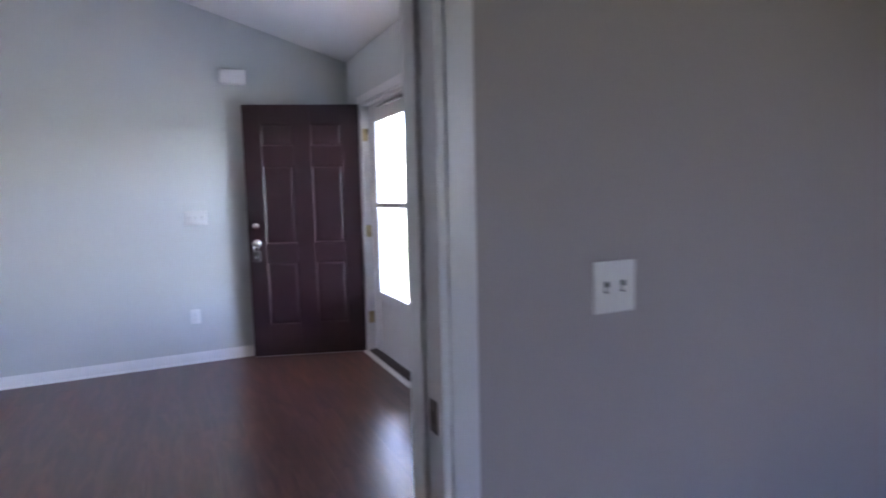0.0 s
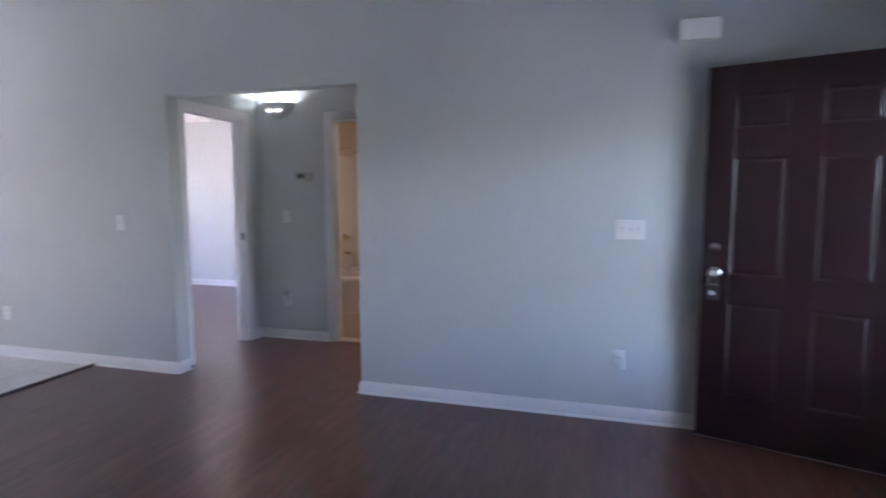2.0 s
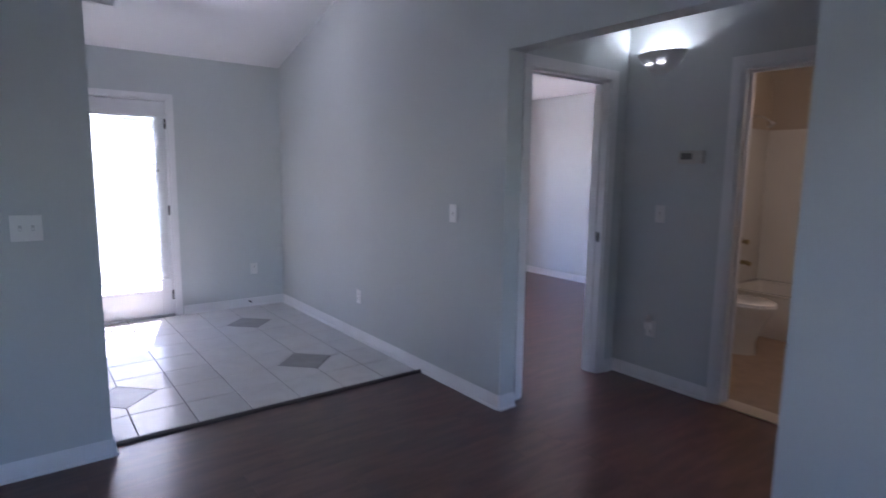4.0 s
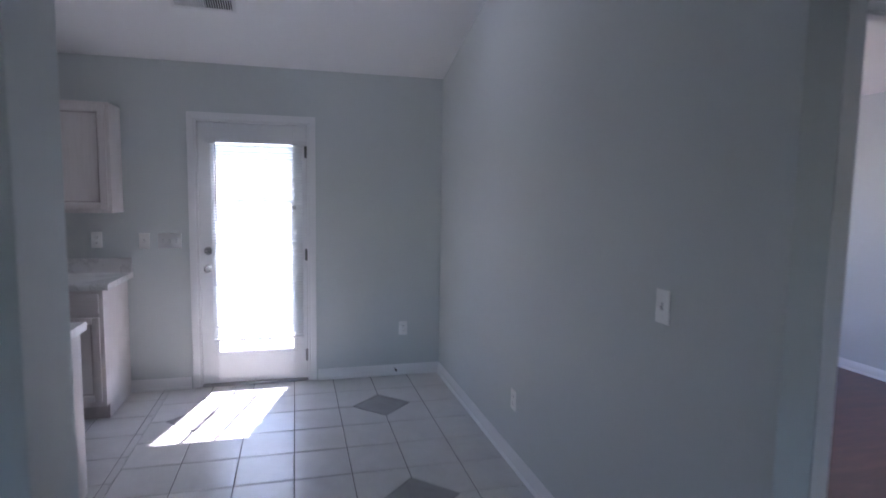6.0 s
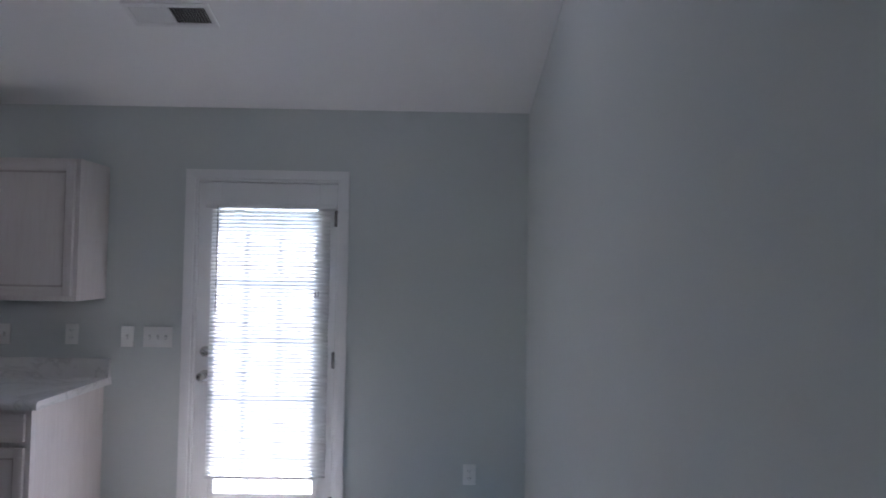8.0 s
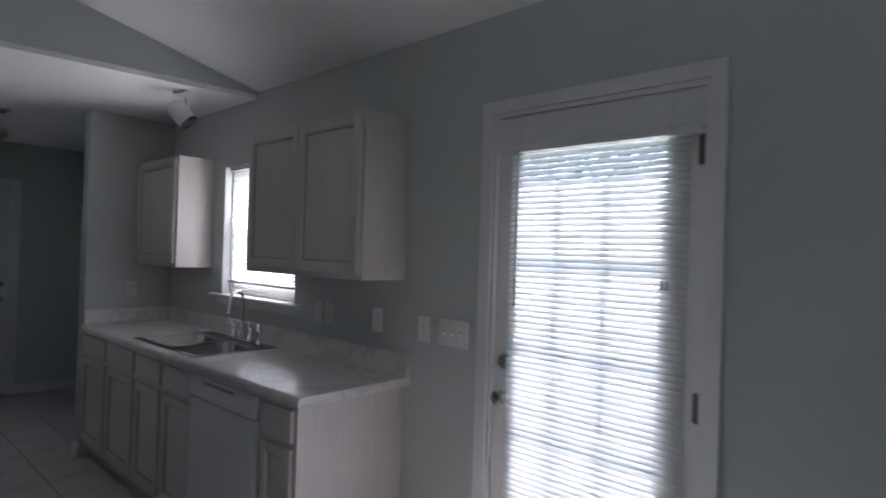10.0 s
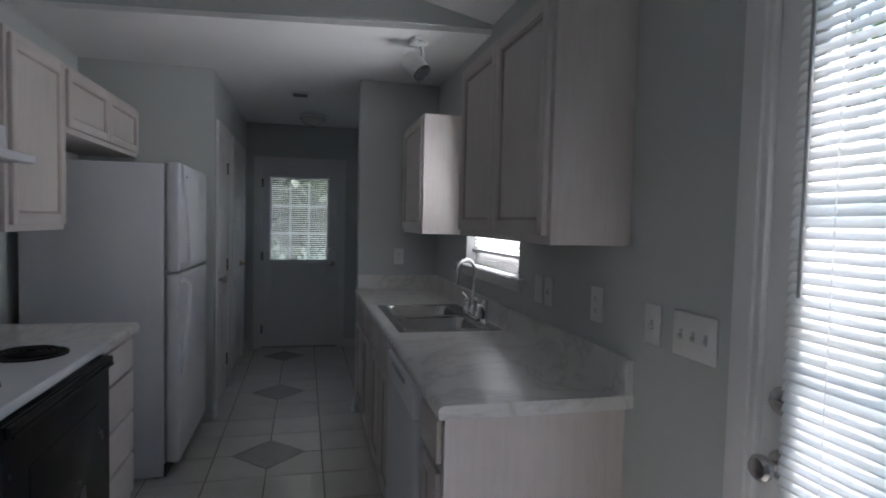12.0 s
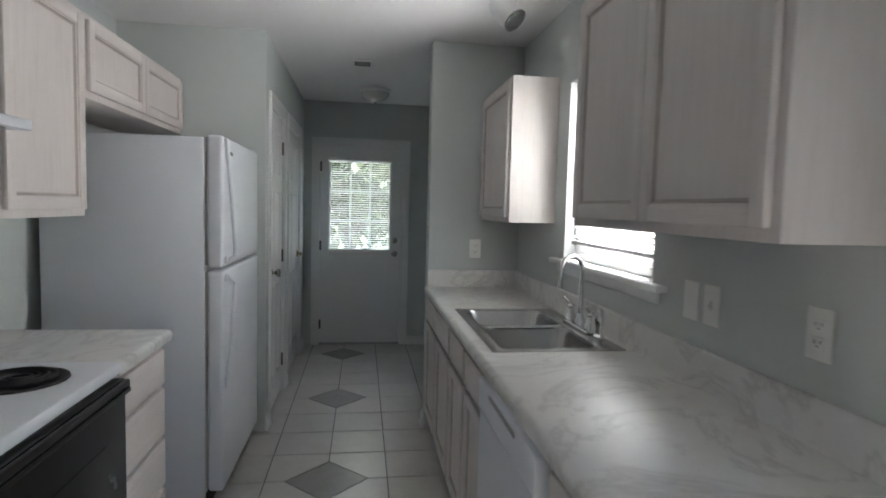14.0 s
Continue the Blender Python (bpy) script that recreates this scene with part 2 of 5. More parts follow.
GLOW_SLIT = glow_mat("lit_slit", (0.95, 1.0, 0.95), 0.4)
DULL = surface("unlit_bulb_glass", (0.86, 0.86, 0.84), 0.12, 0.05, 9.0, 90.0, 0.0)


# ---- mesh helpers ----
def bevelled(bm, width, segments=2):
    if width:
        bmesh.ops.bevel(bm, geom=bm.edges[:], offset=width, segments=segments, profile=0.5, affect="EDGES", clamp_overlap=True)
    return bm


def box(x0, y0, z0, x1, y1, z1, bev=0.0, segments=2):
    bm = bmesh.new()
    bmesh.ops.create_cube(bm, size=1.0)
    for v in bm.verts:
        v.co = Vector(((x0 + x1) / 2 + v.co.x * (x1 - x0), (y0 + y1) / 2 + v.co.y * (y1 - y0), (z0 + z1) / 2 + v.co.z * (z1 - z0)))
    return bevelled(bm, bev, segments)


def prism(points, axis, a, b, bev=0.0):
    """A polygon of (u, v) pairs, drawn out from a to b along axis: x takes (y, z), y takes (x, z), z takes (x, y)."""
    bm = bmesh.new()
    put = {"x": lambda u, v, w: (w, u, v), "y": lambda u, v, w: (u, w, v), "z": lambda u, v, w: (u, v, w)}[axis]
    lo = [bm.verts.new(put(u, v, a)) for u, v in points]
    hi = [bm.verts.new(put(u, v, b)) for u, v in points]
    bm.faces.new(lo)
    bm.faces.new(hi[::-1])
    n = len(points)
    for i in range(n):
        bm.faces.new((lo[i], hi[i], hi[(i + 1) % n], lo[(i + 1) % n]))
    bmesh.ops.recalc_face_normals(bm, faces=bm.faces[:])
    return bevelled(bm, bev)


def rod(p0, p1, r0, r1=None, seg=14):
    p0, p1 = Vector(p0), Vector(p1)
    bm = bmesh.new()
    bmesh.ops.create_cone(bm, cap_ends=True, segments=seg, radius1=r0, radius2=r0 if r1 is None else r1, depth=(p1 - p0).length)
    turn = (p1 - p0).to_track_quat("Z", "Y").to_matrix().to_4x4()
    bmesh.ops.transform(bm, matrix=Matrix.Translation((p0 + p1) / 2) @ turn, verts=bm.verts[:])
    return bm


def lathe(profile, seg=28, place=(0, 0, 0), turn=None):
    """Rings of (radius, height) round z, moved to place and turned."""
    bm = bmesh.new()
    rings = []
    for r, z in profile:
        if r < 1e-5:
            rings.append([bm.verts.new((0, 0, z))])
        else:
            rings.append([bm.verts.new((r * math.cos(2 * math.pi * i / seg), r * math.sin(2 * math.pi * i / seg), z)) for i in range(seg)])
    for a, b in zip(rings, rings[1:]):
        for i in range(seg):
            q = [a[i % len(a)], a[(i + 1) % len(a)], b[(i + 1) % len(b)], b[i % len(b)]]
            q = list(dict.fromkeys(q))
            if len(q) > 2:
                bm.faces.new(q)
    for ring in (rings[0], rings[-1]):
        if len(ring) > 2:
            bm.faces.new(ring)
    bmesh.ops.recalc_face_normals(bm, faces=bm.faces[:])
    m = Matrix.Translation(place)
    if turn is not None:
        m = m @ Vector(turn).to_track_quat("Z", "Y").to_matrix().to_4x4()
    bmesh.ops.transform(bm, matrix=m, verts=bm.verts[:])
    return bm


def tube(points, radius, seg=10):
    """A round bar along points."""
    pts = [Vector(p) for p in points]
    bm = bmesh.new()
    rings = []
    up = Vector((0.123, 0.456, 0.88)).normalized()
    for i, p in enumerate(pts):
        d = (pts[min(i + 1, len(pts) - 1)] - pts[max(i - 1, 0)]).normalized()
        u = d.cross(up).normalized()
        w = d.cross(u).normalized()
        rings.append([bm.verts.new(p + radius * (u * math.cos(2 * math.pi * k / seg) + w * math.sin(2 * math.pi * k / seg))) for k in range(seg)])
    for a, b in zip(rings, rings[1:]):
        for k in range(seg):
            bm.faces.new((a[k], a[(k + 1) % seg], b[(k + 1) % seg], b[k]))
    bm.faces.new(rings[0])
    bm.faces.new(rings[-1])
    bmesh.ops.recalc_face_normals(bm, faces=bm.faces[:])
    return bm


def joined(*bms):
    out = bmesh.new()
    for bm in bms:
        me = bpy.data.meshes.new("tmp")
        bm.to_mesh(me)
        bm.free()
        out.from_mesh(me)
        bpy.data.meshes.remove(me)
    return out


def moved(bm, m):
    bmesh.ops.transform(bm, matrix=m, verts=bm.verts[:])
    return bm


origin = {}


def to_mesh(name, bm, material, smooth=True):
    me = bpy.data.meshes.new(name)
    if smooth:
        for f in bm.faces:
            f.smooth = True
        for e in bm.edges:
            if len(e.link_faces) == 2 and e.calc_face_angle(0.0) > 0.6:
                e.smooth = False
    bm.to_mesh(me)
    bm.free()
    me.materials.append(material)
    return me


def thing(name, base=(0, 0, 0), turn=0.0, label="", category="", group="", kind="", local=False):
    """An Empty at the base of a thing. local: its parts are given from that base, turned with it."""
    ob = new(name)
    ob.location = base
    ob.rotation_euler = (0, 0, radians(turn))
    ob.empty_display_size = 0.1
    origin[ob] = Vector((0, 0, 0)) if local else Vector(base)
    return tagged(ob, label, category, group, kind)


def part(name, bm, material, parent, label=""):
    """Links a bmesh as one mesh object under a thing or under a part."""
    off = origin[parent]
    bmesh.ops.translate(bm, verts=bm.verts[:], vec=-off)
    ob = new(name, to_mesh(name, bm, material))
    ob.parent = parent
    origin[ob] = off
    return tagged(ob, label)


def single(name, bm, material, label="", category="", group="", kind="", base=None):
    """A thing that is one mesh."""
    if base is not None:
        bmesh.ops.translate(bm, verts=bm.verts[:], vec=-Vector(base))
    ob = new(name, to_mesh(name, bm, material))
    if base is not None:
        ob.location = base
    origin[ob] = Vector(base) if base is not None else Vector((0, 0, 0))
    return tagged(ob, label, category, group, kind)


def structure(name, bm, material, label="", category=""):
    return single(name, bm, material, label, category, kind="structure")


# ---- the shell ----
XB, XF, YH = -5.69, 2.30, 0.0          # back wall, front wall, hall wall (inner faces)
RIDGE_X, RIDGE_Z, BACK_Z, FRONT_Z = -1.69, 3.58, 2.46, 2.465
WT = 0.12


def vault(x):
    if x < RIDGE_X:
        return BACK_Z + (RIDGE_Z - BACK_Z) * (x - XB) / (RIDGE_X - XB)
    return FRONT_Z + (RIDGE_Z - FRONT_Z) * (XF - x) / (XF - RIDGE_X)


def under_vault(x0, x1, z0):
    pts = [(x0, z0), (x1, z0), (x1, vault(x1))]
    if x0 < RIDGE_X < x1:
        pts.append((RIDGE_X, RIDGE_Z))
    return pts + [(x0, vault(x0))]


OP_L, OP_R, OP_Z = -2.24, -0.705, 2.10
structure("wall_hall", joined(
    prism(under_vault(XB - WT, OP_L, 0), "y", YH, YH + WT), prism(under_vault(OP_R, XF + WT, 0), "y", YH, YH + WT),
    prism(under_vault(OP_L, OP_R, OP_Z), "y", YH, YH + WT)), WALL, "grey-green painted wall with a wide hall opening", "wall")

# Back wall, with the glazed door and the sink window.
BD0, BD1, BDZ = -1.905, -1.072, 2.05      # rough opening of the back door (y, y, top)
KW0, KW1, KWZ0, KWZ1 = -4.15, -3.29, 1.165, 2.02
def back_piece(y0, y1, z0, z1):
    return box(XB - WT, y0, z0, XB, y1, z1)
structure("wall_back", joined(
    back_piece(BD1, YH, 0, BACK_Z), back_piece(BD0, BD1, BDZ, BACK_Z), back_piece(KW1, BD0, 0, BACK_Z), back_piece(KW0, KW1, 0, KWZ0),
    back_piece(KW0, KW1, KWZ1, BACK_Z), back_piece(-7.32, KW0, 0, BACK_Z)), WALL, "grey-green painted back wall with a door and a window", "wall")

LW_Y0, LW_Y1 = -3.90, -3.74
# Front wall, with the entrance and a wide window.
FD0, FD1, FDZ = -1.345, -0.39, 2.045
FW0, FW1, FWZ0, FWZ1 = -2.98, -1.81, 0.585, 2.02
def front_piece(y0, y1, z0, z1):
    return box(XF, y0, z0, XF + WT + 0.02, y1, z1)
structure("wall_front", joined(
    front_piece(FD1, YH, 0, FRONT_Z), front_piece(FD0, FD1, FDZ, FRONT_Z), front_piece(FW1, FD0, 0, FRONT_Z), front_piece(FW0, FW1, 0, FWZ0),
    front_piece(FW0, FW1, FWZ1, FRONT_Z), front_piece(LW_Y1, FW0, 0, FRONT_Z)), WALL, "grey-green painted front wall with entrance and window", "wall")

# Wall between living room and the room where the walk begins.
ND0, ND1, NDZ = 0.51, 1.36, 2.05
XK0, XK1, KEND = -3.312, -2.95, -1.945     # the thick wall between living room and kitchen, and its free end
living = structure("wall_living", joined(
    prism(under_vault(XK1, ND0, 0), "y", LW_Y0, LW_Y1), prism(under_vault(ND1, XF, 0), "y", LW_Y0, LW_Y1), box(XF, LW_Y0, 0, 3.9, LW_Y1, 2.44),
    prism(under_vault(ND0, ND1, NDZ), "y", LW_Y0, LW_Y1)), WALL, "grey-green painted wall with a doorway", "wall")
living.data.materials.append(MAUVE)
for face in living.data.polygons:
    if face.normal.y < -0.9 and abs(face.center.y + living.location.y - LW_Y0) < 0.01:
        face.material_index = 1
structure("wall_kitchen", prism(under_vault(XK0, XK1, 0), "y", -7.2, KEND), WALL, "thick grey-green wall that ends beside the dining area", "wall")
FLAT_Z = 2.41


def gable_y(x):
    """The edge of the flat kitchen ceiling runs a little askew."""
    return -3.76 - 0.14 * (x - XB)


gable = prism([(XB, FLAT_Z + 0.03), (XK0, FLAT_Z + 0.03), (XK0, vault(XK0)), (XB, vault(XB))], "y", -0.1, 0.0)
for v in gable.verts:
    v.co.y += gable_y(v.co.x)
structure("wall_gable", gable, WALL, "painted triangle of wall above the kitchen ceiling edge", "wall")
structure("wall_return", box(XB, -5.09, 0, -5.115, -4.97, FLAT_Z, 0.004), WALL, "short grey-green wall at the end of the worktop", "wall")
FAR_Y = -7.18
FR0, FR1, FRZ = -5.11, -4.27, 2.0
structure("wall_far", joined(box(XB, FAR_Y - WT, 0, FR0, FAR_Y, FLAT_Z), box(FR1, FAR_Y - WT, 0, XK0, FAR_Y, FLAT_Z),
                             box(FR0, FAR_Y - WT, FRZ, FR1, FAR_Y, FLAT_Z)), WALL, "shaded grey wall with the far outside door", "wall")
CL_X, CL_Y = -4.13, -5.0                 # closet block
CA0, CA1, CB0, CB1, CZ = -5.80, -5.18, -6.85, -6.02, 2.03
structure("wall_closet", joined(
    box(CL_X, CL_Y - 0.1, 0, XK0, CL_Y, FLAT_Z), box(CL_X, CA1, 0, CL_X + 0.1, CL_Y - 0.1, FLAT_Z), box(CL_X, CB1, 0, CL_X + 0.1, CA0, FLAT_Z),
    box(CL_X, FAR_Y, 0, CL_X + 0.1, CB0, FLAT_Z), box(CL_X, CA0, CZ, CL_X + 0.1, CA1, FLAT_Z), box(CL_X, CB0, CZ, CL_X + 0.1, CB1, FLAT_Z)),
    WALL, "grey-green closet wall with two panelled doors", "wall")

# Hall, bathroom and bedroom behind the opening.
HX, HY, HZ = -2.30, 1.18, 2.44
BLX = -2.46                               # bathroom side wall
BR0, BR1, BRZ = 0.235, 1.005, 2.05        # bedroom doorway in the hall's side wall
BA0, BA1, BAZ = -1.515, -0.80, 2.05      # bathroom doorway
structure("wall_hall_side", joined(box(HX - WT, YH + WT, 0, HX, BR0, HZ), box(HX - WT, BR1, 0, HX, HY + WT, HZ), box(HX - WT, BR0, BRZ, HX, BR1, HZ)), WALL,
          "grey-green hall wall with a bedroom doorway", "wall")
structure("wall_hall_end", joined(box(HX + 0.001, HY, 0, BA0, HY + WT, HZ), box(BA1, HY, 0, 0.6, HY + WT, HZ), box(BA0, HY, BAZ, BA1, HY + WT, HZ)), WALL,
          "grey-green hall wall with a bathroom doorway", "wall")
structure("wall_hall_right", box(0.0, YH + WT, 0, WT, HY, HZ), WALL, "plain grey-green hall wall", "wall")
structure("wall_bedroom_far", box(XB - WT, 3.65, 0, BLX - WT - 0.001, 3.77, HZ), WALL, "bright grey bedroom wall", "wall")
structure("wall_bedroom_back", joined(box(XB - WT, WT, 0, XB, 0.9, HZ), box(XB - WT, 2.5, 0, XB, 3.65, HZ), box(XB - WT, 0.9, 0, XB, 2.5, 0.6),
                                      box(XB - WT, 0.9, 2.05, XB, 2.5, HZ)), WALL, "grey bedroom wall with a window opening", "wall")
structure("wall_bath", joined(box(BLX - WT, 3.74, 0, 0.3, 3.86, HZ), box(BLX - WT, HY + WT + 0.001, 0, BLX, 3.74, HZ), box(-0.35, HY + WT, 0, -0.25, 3.74, HZ)),
          surface("bath_wall_paint", (0.55, 0.47, 0.36), 0.6, 0.04, 1.0, 120.0, 0.1), "warm tan bathroom walls", "wall")
structure("ceiling_hall", box(XB, YH + WT, HZ, 0.6, 3.86, HZ + 0.08), CEIL, "flat white ceiling over hall, bedroom and bath", "ceiling")

# Room where the walk begins.
structure("wall_start", joined(box(-0.9, -6.9, 0, -0.8, LW_Y0, HZ), box(-0.8, -6.9, 0, 1.95, -6.8, HZ), box(2.25, -6.9, 0, 3.9, -6.8, HZ), box(3.8, -6.8, 0, 3.9, LW_Y0, HZ),
                               box(1.95, -6.9, 0, 2.25, -6.8, 0.7), box(1.95, -6.9, 2.0, 2.25, -6.8, HZ)), MAUVE, "mauve-grey walls of the first room", "wall")
structure("ceiling_start", box(-0.9, -6.9, HZ, 3.9, LW_Y0, HZ + 0.08), CEIL, "flat white ceiling of the first room", "ceiling")

# Ceilings.
ex = 0.16
structure("ceiling_vault", joined(
    prism([(XB - ex, vault(XB - 0.0) - ex * 0.305), (RIDGE_X, RIDGE_Z), (RIDGE_X, RIDGE_Z + 0.1), (XB - ex, BACK_Z + 0.06)], "y", -4.25, YH + WT),
    prism([(XF + ex, FRONT_Z - ex * 0.32), (RIDGE_X, RIDGE_Z), (RIDGE_X, RIDGE_Z + 0.1), (XF + ex, FRONT_Z + 0.06)], "y", -4.25, YH + WT)), CEIL,
    "white vaulted ceiling with a ridge", "ceiling")
structure("ceiling_kitchen", prism([(XB - WT, FAR_Y - WT), (XK0 + 0.02, FAR_Y - WT), (XK0 + 0.02, gable_y(XK0)), (XB - WT, gable_y(XB))], "z", FLAT_Z + 0.002, FLAT_Z + 0.03), CEIL, "flat white kitchen ceiling", "ceiling")


# ---- baseboards ----
def baseboard(x0, y0, x1, y1, side, h=0.086, t=0.014):
    """A moulded skirting along a wall; side: the way it faces, as (x, y)."""
    prof = [(0, 0), (t, 0), (t, h * 0.72), (t * 0.72, h * 0.80), (t * 0.45, h * 0.93), (t * 0.3, h), (0, h)]
    shoe = [(t, 0), (t + 0.011, 0), (t + 0.010, 0.007), (t + 0.005, 0.013), (t, 0.015)]
    bms = []
    for shape in (prof, shoe):
        if side[0]:
            bms.append(prism([(x0 + side[0] * u, v) for u, v in shape], "y", min(y0, y1), max(y0, y1)))
        else:
            bms.append(prism([(y0 + side[1] * u, v) for u, v in shape], "x", min(x0, x1), max(x0, x1)))
    return structure("baseboard", joined(*bms), TRIM, "white moulded baseboard along the wall", "baseboard")


baseboard(OP_R, YH, XF, YH, (0, -1))
baseboard(XB, YH, OP_L, YH, (0, -1))
baseboard(OP_L, -0.014, OP_L, YH + WT, (1, 0))
baseboard(HX, YH + WT, HX, BR0 - 0.065, (1, 0))
baseboard(OP_R, -0.014, OP_R, YH + WT, (-1, 0))
baseboard(HX, BR1 + 0.065, HX, HY, (1, 0))
baseboard(HX, HY, BA0 - 0.065, HY, (0, -1))
baseboard(XB, BD1 + 0.06, XB, YH, (1, 0))
baseboard(XB, -2.385, XB, BD0 - 0.06, (1, 0))
baseboard(XF, LW_Y1, XF, FD0 - 0.06, (-1, 0))
baseboard(XK1, LW_Y1, XK1, KEND, (1, 0))
baseboard(XK0, KEND, XK1 + 0.014, KEND, (0, 1))
baseboard(XK1, LW_Y1, ND0 - 0.06, LW_Y1, (0, 1))
baseboard(ND1 + 0.06, LW_Y1, XF, LW_Y1, (0, 1))
baseboard(ND1 + 0.06, LW_Y0, 3.8, LW_Y0, (0, -1))
baseboard(-5.115, -5.09, -5.115, -4.97, (1, 0))
baseboard(XB, FAR_Y, FR0 - 0.06, FAR_Y, (0, 1))
baseboard(CL_X, CA1 + 0.055, CL_X, CL_Y, (-1, 0))
baseboard(CL_X, FAR_Y, CL_X, CB0 - 0.055, (-1, 0))
baseboard(CL_X, CB1 + 0.055, CL_X, CA0 - 0.055, (-1, 0))
baseboard(XB, 3.65, BLX - WT, 3.65, (0, -1))


# ---- door and window casings ----
def casing(axis, pos, side, u0, u1, top, depth, w=0.06, t=0.016, stop=True):
    """Casing boards on one face (facing side) and the jamb lining that goes through the wall by depth."""
    prof = [(0, 0), (0, t * 0.55), (w * 0.12, t * 0.7), (w * 0.3, t * 0.72), (w * 0.75, t), (w, t), (w, 0)]
    bms = []
    put = (lambda u, n, z: (pos + side * n, u, z)) if axis == "x" else (lambda u, n, z: (u, pos + side * n, z))

    def run(a, b, place):
        bm = bmesh.new()
        ends = [[bm.verts.new(place(p, n, s)) for p, n in prof] for s in (a, b)]
        for ring in ends:
            bm.faces.new(ring)
        for i in range(len(prof)):
            j = (i + 1) % len(prof)
            bm.faces.new((ends[0][i], ends[0][j], ends[1][j], ends[1][i]))
        bmesh.ops.recalc_face_normals(bm, faces=bm.faces[:])
        return bm

    bms.append(run(0, top + w, lambda p, n, s: put(u0 - p, n, min(s, top + p) if s else 0)))
    bms.append(run(0, top + w, lambda p, n, s: put(u1 + p, n, min(s, top + p) if s else 0)))
    bms.append(run(0, 1, lambda p, n, s: put(u1 + p if s else u0 - p, n, top + p)))
    j = 0.018

    def slab(ua, ub, za, zb, n0, n1):
        a, b = put(ua, n0, za), put(ub, n1, zb)
        return box(*(min(p, q) for p, q in zip(a, b)), *(max(p, q) for p, q in zip(a, b)), 0.002, 1)

    bms += [slab(u0, u0 + j, 0, top, 0.002, -depth), slab(u1 - j, u1, 0, top, 0.002, -depth), slab(u0 + j, u1 - j, top - j, top, 0.002, -depth)]
    if stop:
        s0, s1 = -depth * 0.42, -depth * 0.72
        bms += [slab(u0 + j, u0 + j + 0.011, 0, top - j, s0, s1), slab(u1 - j - 0.011, u1 - j, 0, top - j, s0, s1), slab(u0 + j, u1 - j, top - j - 0.011, top - j, s0, s1)]
    return structure("trim", joined(*bms), TRIM, "white painted door casing and jamb", "door casing")


casing("x", XB, 1, BD0, BD1, BDZ, WT, w=0.048)
casing("x", XF, -1, FD0, FD1, FDZ, WT + 0.02, stop=False)
casing("y", LW_Y1, 1, ND0, ND1, NDZ, 0.0, stop=False)
casing("y", LW_Y0, -1, ND0, ND1, NDZ, 0.16, w=0.055)
casing("x", HX, 1, BR0, BR1, BRZ, WT)
casing("y", HY, -1, BA0, BA1, BAZ, WT)
casing("y", FAR_Y, 1, FR0, FR1, FRZ, WT)
casing("x", CL_X, -1, CA0, CA1, CZ, 0.1)
casing("x", CL_X, -1, CB0, CB1, CZ, 0.1)


# ---- doors ----
def hinge(parent, at, axis, side):
    """A butt hinge barrel with its leaf, under a door."""
    x, y, z = at
    leaf = box(x - 0.004, y - 0.016, z - 0.045, x + 0.004, y + 0.016, z + 0.045, 0.001) if axis == "x" else box(x - 0.016, y - 0.004, z - 0.045, x + 0.016, y + 0.004, z + 0.045, 0.001)
    return part("hinge", joined(rod((x, y, z - 0.047), (x, y, z + 0.047), 0.007), leaf), GUNMETAL, parent, "dark metal hinge")


def knob(parent, at, way, material=NICKEL, name="door_knob"):
    w = Vector(way)
    prof = [(0.0, 0.0), (0.032, 0.0), (0.032, 0.005), (0.026, 0.010), (0.012, 0.013), (0.011, 0.030), (0.018, 0.036), (0.027, 0.046), (0.028, 0.056), (0.022, 0.064), (0.0, 0.067)]
    return part(name, lathe(prof, 24, at, w), material, parent, "round satin metal knob")


def deadbolt(parent, at, way, material=NICKEL):
    w = Vector(way)
    prof = [(0.0, 0.0), (0.031, 0.0), (0.031, 0.006), (0.025, 0.017), (0.013, 0.021), (0.0, 0.021)]
    ob = part("deadbolt", lathe(prof, 24, at, w), material, parent, "round metal deadbolt")
    a = Vector(at) + w * 0.021
    side = Vector((0, 0, 1)).cross(w).normalized()
    part("thumb_turn", joined(rod(a - side * 0.017, a + side * 0.017, 0.005)), material, ob)
    return ob


